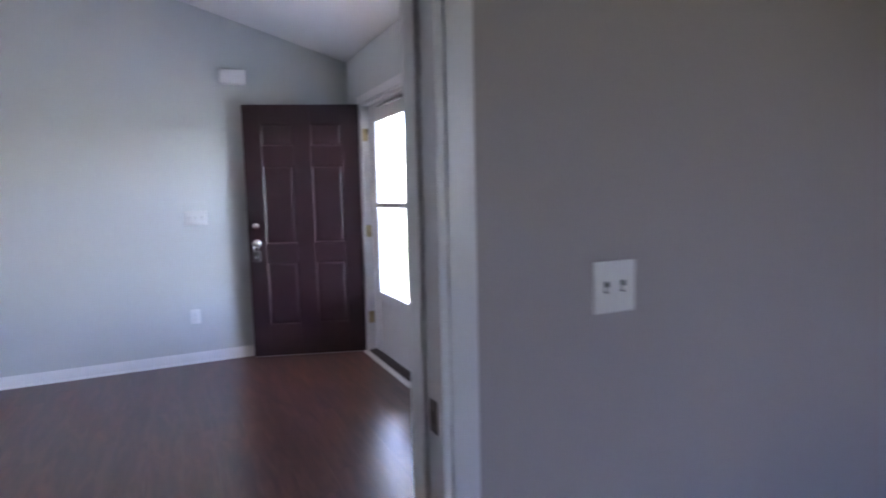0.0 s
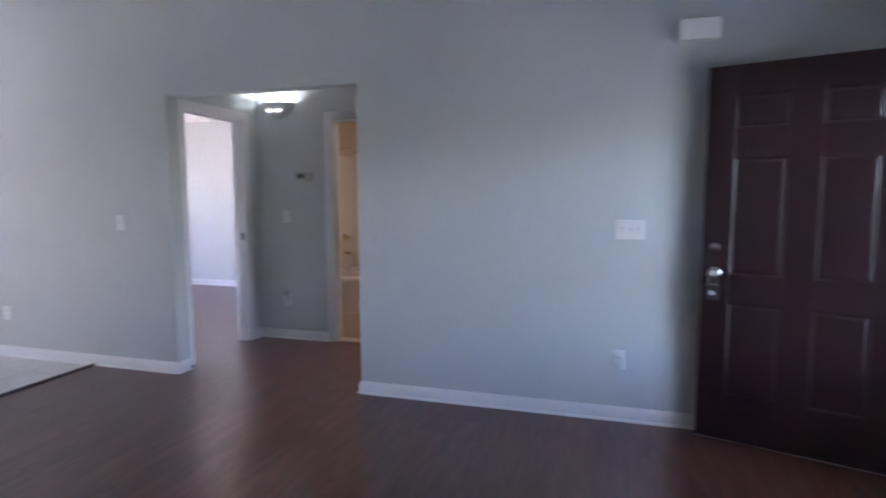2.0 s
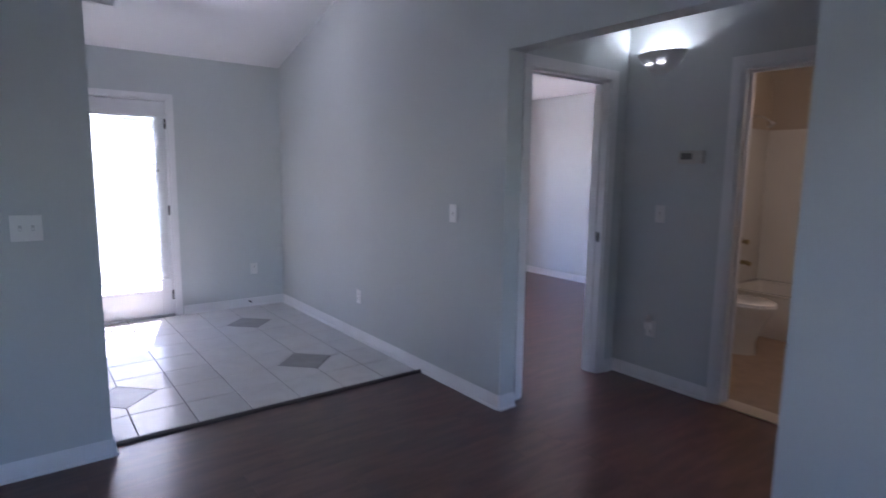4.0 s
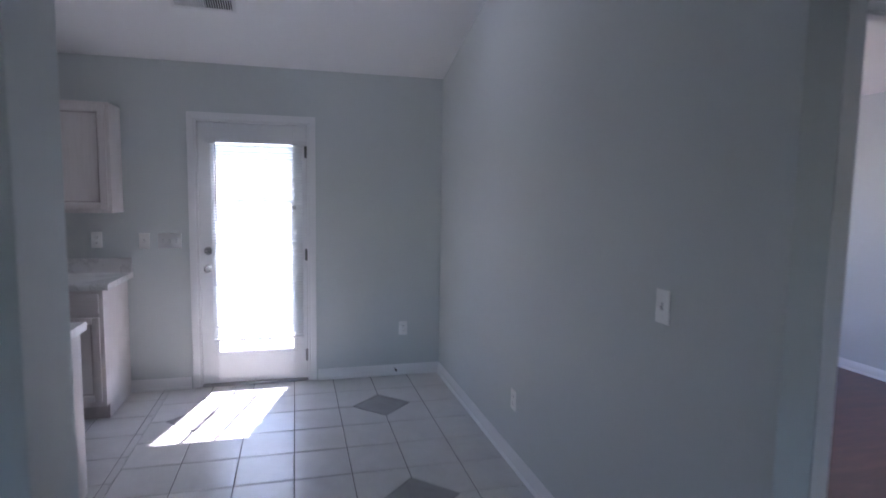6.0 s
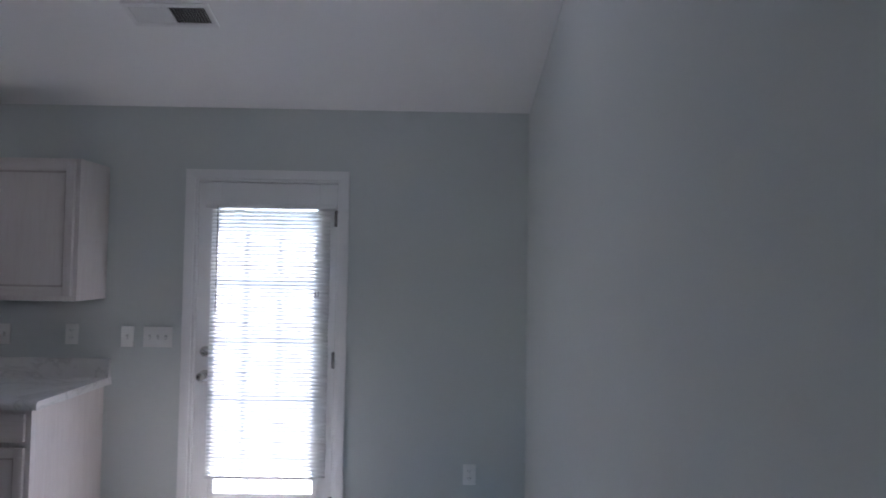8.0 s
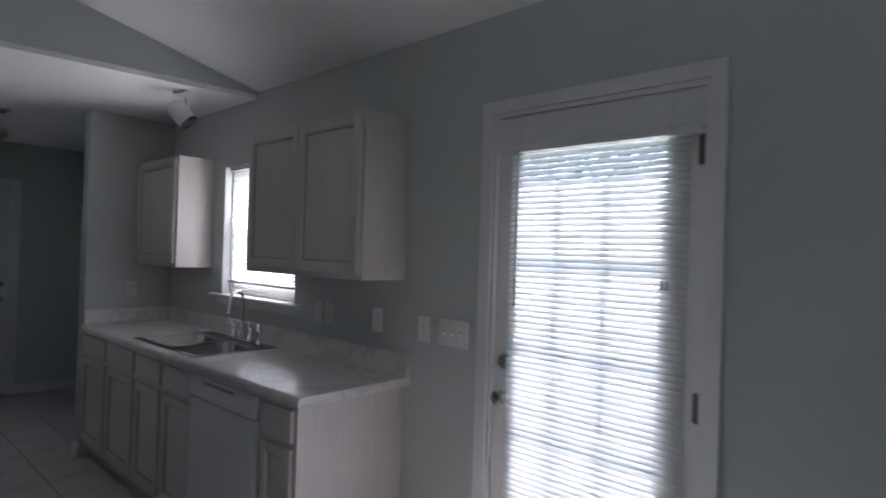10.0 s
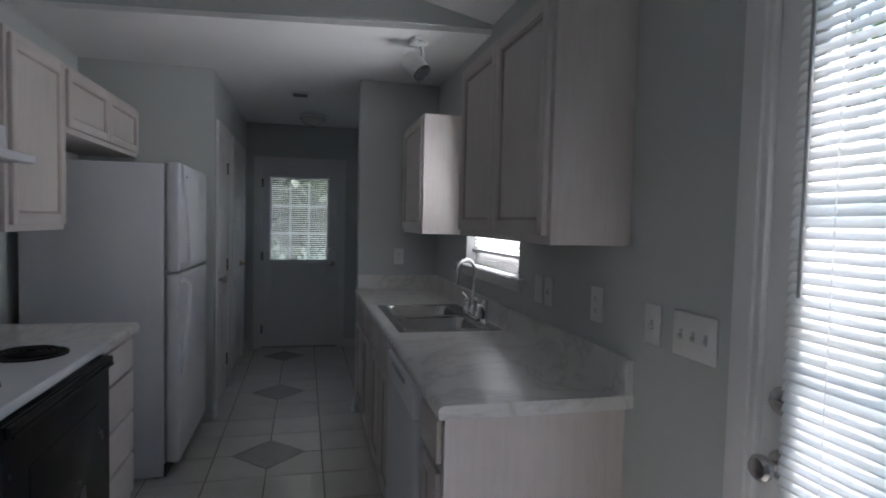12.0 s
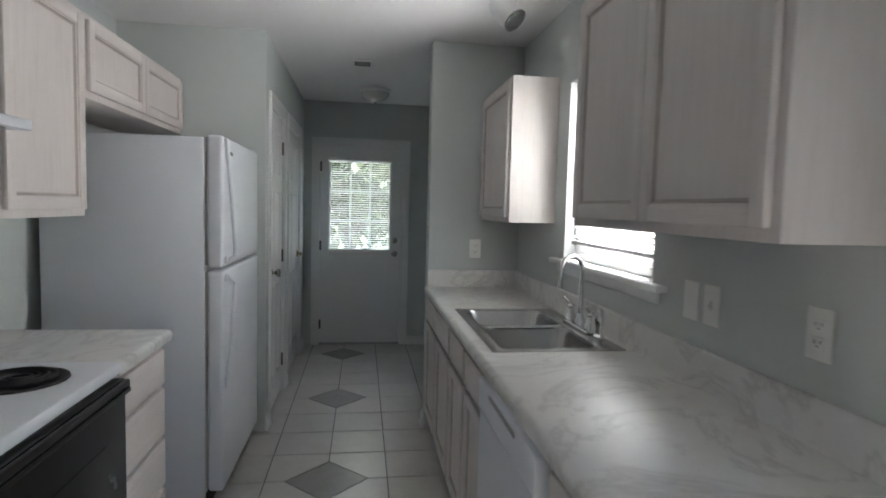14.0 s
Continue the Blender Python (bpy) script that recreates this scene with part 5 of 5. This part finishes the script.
VX, VY = -4.95, -1.715
vent = thing("ceiling_register", (VX, VY, vault(VX)), 0, "white supply register on the sloped ceiling", "vent", local=True)
vent.rotation_euler = (0, -math.atan(SLOPE_B), 0)
part("frame", joined(box(-0.075, -0.19, -0.012, -0.052, 0.19, -0.001, 0.003), box(0.052, -0.19, -0.012, 0.075, 0.19, -0.001, 0.003), box(-0.052, -0.19, -0.0118, 0.052, -0.165, -0.001, 0.003),
                     box(-0.052, 0.165, -0.0118, 0.052, 0.19, -0.001, 0.003), box(-0.052, -0.006, -0.0118, 0.052, 0.006, -0.001, 0.003)), TRIM, vent)
part("duct", box(-0.052, -0.165, -0.004, 0.052, 0.165, -0.001), SLOT, vent)
for k in range(11):
    for s in (-1, 1):
        y = s * (0.014 + k * 0.0142)
        bm = box(-0.051, -0.0006, -0.006, 0.051, 0.0006, 0.006)
        moved(bm, Matrix.Translation((0, y, -0.0085)) @ Matrix.Rotation(radians(-52 if s < 0 else 35), 4, "X"))
        part("slat", bm, TRIM, vent)

# ---- hall, bathroom ----
SCX = -2.035
sc = thing("wall_sconce", (SCX, HY, 2.14), 0, "half-bowl uplight sconce glowing on the hall wall", "sconce")
prof = [(0.165, 0.055), (0.160, 0.040), (0.135, 0.0), (0.085, -0.048), (0.03, -0.072), (0.0, -0.076)]
bm = bmesh.new()
rings = []
for r, z in prof:
    rings.append([bm.verts.new((SCX + r * math.cos(math.pi + math.pi * k / 20), HY - 0.002 + 0.72 * r * math.sin(math.pi + math.pi * k / 20), 2.15 + z)) for k in range(21)])
for a, b in zip(rings, rings[1:]):
    for k in range(20):
        bm.faces.new((a[k], a[k + 1], b[k + 1], b[k]))
bmesh.ops.remove_doubles(bm, verts=bm.verts[:], dist=1e-4)
geom = bmesh.ops.solidify(bm, geom=bm.faces[:], thickness=0.004)
part("shade", bm, SCONCE, sc)
part("back_plate", box(SCX - 0.04, HY - 0.014, 2.09, SCX + 0.04, HY, 2.19, 0.003), SCONCE, sc)
for k in (-1, 1):
    part("slit", box(SCX + k * 0.045 - 0.022, HY - 0.102, 2.126, SCX + k * 0.045 + 0.022, HY - 0.090, 2.131), GLOW_SLIT, sc)
part("bulb", lathe([(0, 0), (0.012, 0.004), (0.024, 0.03), (0.02, 0.05), (0, 0.06)], 16, (SCX, HY - 0.055, 2.11)), BULB, sc)

toilet = thing("toilet", (-1.93, 2.40, 0), 0, "white toilet with closed lid in the bathroom", "toilet")


def oval(x0, x1, yc, wy, z, n=28):
    pts = []
    for k in range(n):
        a = 2 * math.pi * k / n
        c = math.cos(a)
        pts.append(((x0 + x1) / 2 + (x1 - x0) / 2 * c, yc + wy * math.sin(a) * (1.0 - 0.12 * c), z))
    return pts


def loft(loops):
    bm = bmesh.new()
    rings = [[bm.verts.new(p) for p in lp] for lp in loops]
    for a, b in zip(rings, rings[1:]):
        for k in range(len(a)):
            bm.faces.new((a[k], a[(k + 1) % len(a)], b[(k + 1) % len(a)], b[k]))
    bm.faces.new(rings[0])
    bm.faces.new(rings[-1])
    bmesh.ops.recalc_face_normals(bm, faces=bm.faces[:])
    return bm


part("bowl", loft([oval(-2.06, -1.83, 2.40, 0.11, 0.0), oval(-2.06, -1.84, 2.40, 0.10, 0.10), oval(-2.06, -1.785, 2.40, 0.13, 0.24), oval(-2.20, -1.725, 2.40, 0.18, 0.36), oval(-2.20, -1.715, 2.40, 0.185, 0.395)]), PORCELAIN, toilet)
part("seat", loft([oval(-2.20, -1.705, 2.40, 0.19, 0.397), oval(-2.20, -1.703, 2.40, 0.192, 0.408), oval(-2.20, -1.707, 2.40, 0.188, 0.416)]), PORCELAIN, toilet)
part("lid", loft([oval(-2.20, -1.707, 2.40, 0.188, 0.418), oval(-2.20, -1.705, 2.40, 0.19, 0.430), oval(-2.12, -1.725, 2.40, 0.175, 0.438)]), PORCELAIN, toilet)
part("tank", box(-2.452, 2.18, 0.37, -2.205, 2.62, 0.74, 0.02), PORCELAIN, toilet)
part("tank_lid", box(-2.455, 2.17, 0.742, -2.195, 2.63, 0.775, 0.012), PORCELAIN, toilet)
tub = thing("bathtub", (-1.3, 3.35, 0), 0, "cream acrylic bathtub with apron", "bathtub")
part("apron", box(BLX + 0.002, 2.99, 0.0, -0.36, 3.03, 0.375, 0.01), ACRYLIC, tub)
part("basin", bowl(BLX + 0.07, -0.42, 3.05, 3.68, 0.08, 0.385), ACRYLIC, tub)
part("rim", joined(box(BLX + 0.002, 2.985, 0.372, -0.36, 3.055, 0.392, 0.006), box(BLX + 0.002, 3.67, 0.372, -0.36, 3.735, 0.392, 0.006), box(BLX + 0.002, 3.056, 0.3722, BLX + 0.075, 3.669, 0.3918, 0.006)), ACRYLIC, tub)
sur = thing("tub_surround", (-1.3, 3.73, 0.392), 0, "cream moulded tub surround panels", "tub surround")
part("back_panel", box(BLX + 0.002, 3.715, 0.393, -0.36, 3.735, 1.87, 0.006), ACRYLIC, sur)
part("side_panel", box(BLX + 0.002, 2.98, 0.393, BLX + 0.022, 3.714, 1.87, 0.006), ACRYLIC, sur)
part("soap_ledge", box(-1.75, 3.60, 0.95, -1.25, 3.7148, 0.98, 0.01), ACRYLIC, sur)
shower = thing("shower_fittings", (BLX + 0.022, 3.35, 0.7), 0, "brass and chrome tub spout, valve and shower head", "shower")
part("valve", lathe([(0, 0), (0.05, 0), (0.045, 0.01), (0.02, 0.014), (0.018, 0.05), (0.028, 0.06), (0.024, 0.08), (0, 0.082)], 20, (BLX + 0.022, 3.30, 0.80), (1, 0, 0)), BRASS, shower)
part("spout", tube([(BLX + 0.022, 3.30, 0.60), (BLX + 0.10, 3.30, 0.60), (BLX + 0.14, 3.30, 0.585)], 0.022, 12), BRASS, shower)
part("shower_arm", tube([(BLX + 0.002, 3.30, 1.95), (BLX + 0.07, 3.30, 1.98), (BLX + 0.14, 3.30, 1.96), (BLX + 0.19, 3.30, 1.92)], 0.010, 10), CHROME, shower)
part("shower_head", lathe([(0, 0), (0.014, 0), (0.018, 0.02), (0.038, 0.05), (0.038, 0.06), (0, 0.06)], 20, (BLX + 0.18, 3.30, 1.93), (0.6, 0, -0.8)), CHROME, shower)
bath_light = thing("ceiling_light", (-1.2, 2.0, HZ), 0, "warm lit ceiling light in the bathroom", "ceiling light")
part("pan", lathe([(0, 0), (0.14, 0), (0.14, 0.02), (0, 0.02)], 24, (-1.2, 2.0, HZ), (0, 0, -1)), TRIM, bath_light)
part("dome", lathe([(0.13, 0.02), (0.12, 0.06), (0.07, 0.09), (0, 0.1)], 24, (-1.2, 2.0, HZ), (0, 0, -1)), glow_mat("warm_lit_glass", (1.0, 0.82, 0.62), 2.2), bath_light)

# ---- floors ----
structure("floor_bath", box(BLX, HY + WT, -0.06, -0.25, 3.74, 0.002), BATHTILE, "tan vinyl bathroom floor", "floor")
structure("floor_start_room", box(-0.8, -6.8, -0.06, 3.8, LW_Y0, -0.002), WOODFLOOR, "cherry laminate floor of the first room", "floor")
structure("floor_bedroom", box(XB, YH + WT, -0.06, HX - 0.001, 3.65, -0.0024), WOODFLOOR, "cherry laminate bedroom floor", "floor")
bath_sill = single("threshold", box(BA0 + 0.018, HY - 0.01, 0.001, BA1 - 0.018, HY + WT + 0.01, 0.012, 0.004), surface("pale_wood_strip", (0.5, 0.40, 0.28), 0.4), "pale wood strip in the bathroom doorway", "threshold", kind="structure")
strip = single("threshold", prism([(-3.075, 0.0), (-3.030, 0.0), (-3.034, 0.011), (-3.045, 0.016), (-3.060, 0.016), (-3.071, 0.011)], "y", KEND, YH - 0.015), RUBBER, "dark wood transition strip between laminate and tile", "transition strip", kind="structure")

# Laminate planks run along y.
floor_wood = structure("floor", joined(box(-3.05, LW_Y0, -0.06, XF, YH, -0.006), box(HX, YH, -0.06, 0.0, HY, -0.006)), SUBFLOOR, "dark cherry laminate plank floor", "floor")
PW, PL = 0.162, 1.21
plank_meshes = {}


def plank(x, y0, y1, w):
    key = (round(w, 3), round(y1 - y0, 3))
    if key not in plank_meshes:
        bm = bmesh.new()
        g, c = 0.0001, 0.0003
        lo = [bm.verts.new(p) for p in ((g, g, -0.006), (w - g, g, -0.006), (w - g, y1 - y0 - g, -0.006), (g, y1 - y0 - g, -0.006))]
        mid = [bm.verts.new((v.co.x, v.co.y, -0.0003)) for v in lo]
        hi = [bm.verts.new(p) for p in ((g + c, g + c, 0), (w - g - c, g + c, 0), (w - g - c, y1 - y0 - g - c, 0), (g + c, y1 - y0 - g - c, 0))]
        for a, b in ((lo, mid), (mid, hi)):
            for i in range(4):
                bm.faces.new((a[i], a[(i + 1) % 4], b[(i + 1) % 4], b[i]))
        bm.faces.new(hi)
        plank_meshes[key] = to_mesh("plank", bm, WOODFLOOR, False)
    ob = new("plank", plank_meshes[key])
    ob.location = (x, y0, 0)
    ob.parent = floor_wood


rng = random.Random(7)
x = -3.04
while x < XF - 0.01:
    w = round(min(PW, XF - x), 3)
    y_end = YH
    y = LW_Y0 - rng.choice((0.0, 0.2, 0.4, 0.6, 0.8, 1.0))
    while y < y_end - 0.005:
        a, b = max(y, LW_Y0), min(y + PL, y_end)
        if b - a > 0.02:
            plank(x, a, b, w)
        y += PL
    x += PW

x = HX
while x < -0.01:
    plank(x, YH, HY, round(min(PW, -x), 3))
    x += PW

# Tiles, 4 mm grout, with grey diamonds set on every fourth crossing.
floor_tile = structure("floor_tiles", box(XB, FAR_Y, -0.06, -3.05, YH, -0.004), GROUT, "beige ceramic tile floor with grey diamond insets", "floor")
tile_meshes = {}


def poly_piece(pts, key, material):
    """A thin tile of polygon pts (counter-clockwise), bevelled on its upper edge."""
    if key not in tile_meshes:
        bm = bmesh.new()
        cx = sum(p[0] for p in pts) / len(pts)
        cy = sum(p[1] for p in pts) / len(pts)
        lo = [bm.verts.new((px, py, -0.004)) for px, py in pts]
        mid = [bm.verts.new((px, py, -0.0012)) for px, py in pts]
        hi = [bm.verts.new((px + (cx - px) * 0.012, py + (cy - py) * 0.012, 0.0)) for px, py in pts]
        n = len(pts)
        for a, b in ((lo, mid), (mid, hi)):
            for i in range(n):
                bm.faces.new((a[i], a[(i + 1) % n], b[(i + 1) % n], b[i]))
        bm.faces.new(hi)
        tile_meshes[key] = to_mesh("tile", bm, material, False)
    return tile_meshes[key]


def clip(pts, axis, value, keep_less):
    out = []
    for i in range(len(pts)):
        p, q = pts[i], pts[(i + 1) % len(pts)]
        inside = lambda s: (s[axis] <= value + 1e-9) if keep_less else (s[axis] >= value - 1e-9)
        if inside(p):
            out.append(p)
        if inside(p) != inside(q):
            f = (value - p[axis]) / (q[axis] - p[axis])
            out.append((p[0] + f * (q[0] - p[0]), p[1] + f * (q[1] - p[1])))
    return out


def lay(ox, oy, px, py, x0, x1, y0, y1, cols4):
    """Tiles of px by py on a lattice through (ox, oy) within a rectangle; diamonds sit where both indices are multiples of 4."""
    g, leg = 0.0028, 0.208
    i0, i1 = math.floor((x0 - ox) / px), math.ceil((x1 - ox) / px)
    j0, j1 = math.floor((y0 - oy) / py), math.ceil((y1 - oy) / py)
    for i in range(i0, i1):
        for j in range(j0, j1):
            pts = [(g, g), (px - g, g), (px - g, py - g), (g, py - g)]
            code = ""
            cuts = []
            for ci, cj in ((0, 0), (1, 0), (1, 1), (0, 1)):
                if (i + ci) % cols4 == 0 and (j + cj) % 4 == 0:
                    cuts.append((ci, cj))
            if cuts:
                ci, cj = cuts[0]
                code = f"{ci}{cj}"
                L = leg + g
                corner = {(0, 0): [(L, g), (g, L)], (1, 0): [(px - g, L), (px - L, g)], (1, 1): [(px - L, py - g), (px - g, py - L)], (0, 1): [(g, py - L), (L, py - g)]}[(ci, cj)]
                k = [(0, 0), (1, 0), (1, 1), (0, 1)].index((ci, cj))
                base_pts = pts[:]
                pts = base_pts[:k] + ([corner[1], corner[0]]) + base_pts[k + 1:]
            wx, wy = ox + i * px, oy + j * py
            full = pts
            for axis, value, less in ((0, x1 - wx, True), (0, x0 - wx, False), (1, y1 - wy, True), (1, y0 - wy, False)):
                full = clip(full, axis, value, less) if full else full
            if len(full) < 3:
                continue
            key = ("t", round(px, 4), round(py, 4), tuple((round(a, 3), round(b, 3)) for a, b in full))
            ob = new("tile", poly_piece(full, key, TILE))
            ob.location = (wx, wy, 0)
            ob.parent = floor_tile
    for i in range(i0, i1 + 1):
        for j in range(j0, j1 + 1):
            if i % cols4 == 0 and j % 4 == 0:
                wx, wy = ox + i * px, oy + j * py
                d = leg - 0.002
                full = [(d, 0), (0, d), (-d, 0), (0, -d)]
                for axis, value, less in ((0, x1 - wx, True), (0, x0 - wx, False), (1, y1 - wy, True), (1, y0 - wy, False)):
                    full = clip(full, axis, value, less) if full else full
                if len(full) < 3:
                    continue
                key = ("d", tuple((round(a, 3), round(b, 3)) for a, b in full))
                ob = new("diamond_tile", poly_piece(full, key, GREYTILE))
                ob.location = (wx, wy, 0)
                ob.parent = floor_tile


lay(-5.035, -0.59, 0.3225, 0.305, XB, -3.062, -2.115, YH, 4)
lay(-4.545, -4.335, 0.308, 0.311, XB, -3.062, FAR_Y, -2.115, 4)

# ---- outdoors ----
structure("ground", box(-150, -150, -0.45, 150, 150, -0.20), GRASS, "mown lawn around the house", "ground")
structure("driveway", box(-12.0, -10.2, -0.2, 0.0, FAR_Y - 0.3, -0.12), DECK, "pale concrete drive beside the house", "driveway")
# Pale slab added before the porch to bounce sunlight up into the rooms.
structure("front_walk", box(XF + 1.9, -4.5, -0.2, 12.0, 3.5, -0.14), DECK, "added pale concrete ground that bounces sun indoors", "driveway")
structure("patio", box(XB - 3.4, -3.6, -0.2, XB - WT - 0.01, 0.4, -0.03), DECK, "pale concrete patio outside the back door", "patio")
structure("porch", box(XF + 0.15, -4.0, -0.2, XF + 1.9, 2.6, -0.03), DECK, "pale concrete front porch", "porch")


# Unseen cover, added to hold sky light off the front window and entrance.
structure("porch_roof", prism([(XF + 0.141, 2.62), (XF + 2.05, 2.44), (XF + 2.05, 2.56), (XF + 0.141, 2.74)], "y", -4.2, 2.6), TRIM, "added white porch cover that blocks sky light", "roof")


def tree(x, y, height, spread_r, seed, leaves=2600):
    r = random.Random(seed)
    t = thing("tree", (x, y, -0.2), 0, "leafy green tree in the yard", "tree", "trees in the yard")
    limbs = [tube([(x, y, -0.25), (x + 0.1, y, height * 0.25), (x, y + 0.1, height * 0.5), (x + 0.15, y, height * 0.8)], 0.11, 8)]
    tips = []
    for k in range(9):
        a, z = r.uniform(0, 6.28), r.uniform(0.25, 0.6) * height
        end = Vector((x + spread_r * 0.7 * math.cos(a), y + spread_r * 0.7 * math.sin(a), z + r.uniform(0.2, 0.4) * height))
        limbs.append(tube([(x, y, z), (Vector((x, y, z)) + end) / 2 + Vector((0, 0, 0.2)), end], 0.04, 6))
        tips.append(end)
    part("trunk", joined(*limbs), BARK, t)
    verts, faces = [], []
    for k in range(leaves):
        c = r.choice(tips) if r.random() < 0.75 else Vector((x, y, height * r.uniform(0.35, 0.95)))
        p = c + Vector((r.gauss(0, spread_r * 0.32), r.gauss(0, spread_r * 0.32), r.gauss(0, height * 0.12)))
        if p.z < 0.4:
            continue
        u = Vector((r.gauss(0, 1), r.gauss(0, 1), r.gauss(0, 1))).normalized()
        v = u.cross(Vector((r.gauss(0, 1), r.gauss(0, 1), r.gauss(0, 1)))).normalized()
        s = r.uniform(0.05, 0.12)
        n = len(verts)
        verts += [p - u * s, p + v * s * 0.5, p + u * s, p - v * s * 0.5]
        faces.append((n, n + 1, n + 2, n + 3))
    me = bpy.data.meshes.new("crown")
    me.from_pydata([tuple(Vector(v) - Vector((x, y, -0.2))) for v in verts], [], faces)
    me.materials.append(LEAF)
    crown = new("crown", me)
    crown.parent = t
    tagged(crown, "loose green leaves", kind="stuff")


for tx, ty, th, sr, sd, *more in ((-12.5, -4.5, 6.0, 2.2, 1), (-13.5, -8.5, 7.0, 2.6, 2), (-14.0, -0.5, 6.5, 2.4, 3), (13.0, 9.5, 6.0, 2.0, 4), (17.0, 9.0, 6.0, 2.2, 5), (18.0, 3.5, 6.0, 2.4, 6),
                       (-5.6, -12.5, 4.0, 1.9, 7, 9000), (-3.4, -13.0, 4.6, 2.2, 8, 9000), (-7.6, -13.5, 5.0, 2.4, 9, 6000), (-4.6, -11.2, 2.6, 1.5, 10, 6000)):
    tree(tx, ty, th, sr, sd, *more)

fence = thing("fence", (-10.5, -3, -0.2), 0, "weathered board fence across the back yard", "fence")
for k in range(70):
    yb = -13.0 + k * 0.26
    part("board", box(-10.52, yb, -0.18, -10.50, yb + 0.235, 1.35 + 0.01 * math.sin(k * 1.7)), FENCE, fence)
part("rail", box(-10.50, -13.0, 0.15, -10.46, 5.2, 0.24), FENCE, fence)
part("rail", box(-10.50, -13.0, 0.95, -10.46, 5.2, 1.04), FENCE, fence)
RX = XF + 1.8
rail = thing("porch_railing", (RX, 0.6, -0.03), 0, "white porch railing outside the front window", "railing")
part("top_rail", box(RX - 0.03, -1.0, 0.86, RX + 0.04, 2.4, 0.93, 0.006), TRIM, rail)
part("bottom_rail", box(RX - 0.02, -1.0, 0.08, RX + 0.03, 2.4, 0.13, 0.004), TRIM, rail)
for k in range(27):
    part("baluster", box(RX - 0.01, -0.95 + k * 0.125, 0.13, RX + 0.02, -0.915 + k * 0.125, 0.86), TRIM, rail)
for yp in (-1.05, 2.35):
    part("post", box(RX - 0.04, yp, -0.03, RX + 0.05, yp + 0.09, 2.45, 0.005), TRIM, rail)
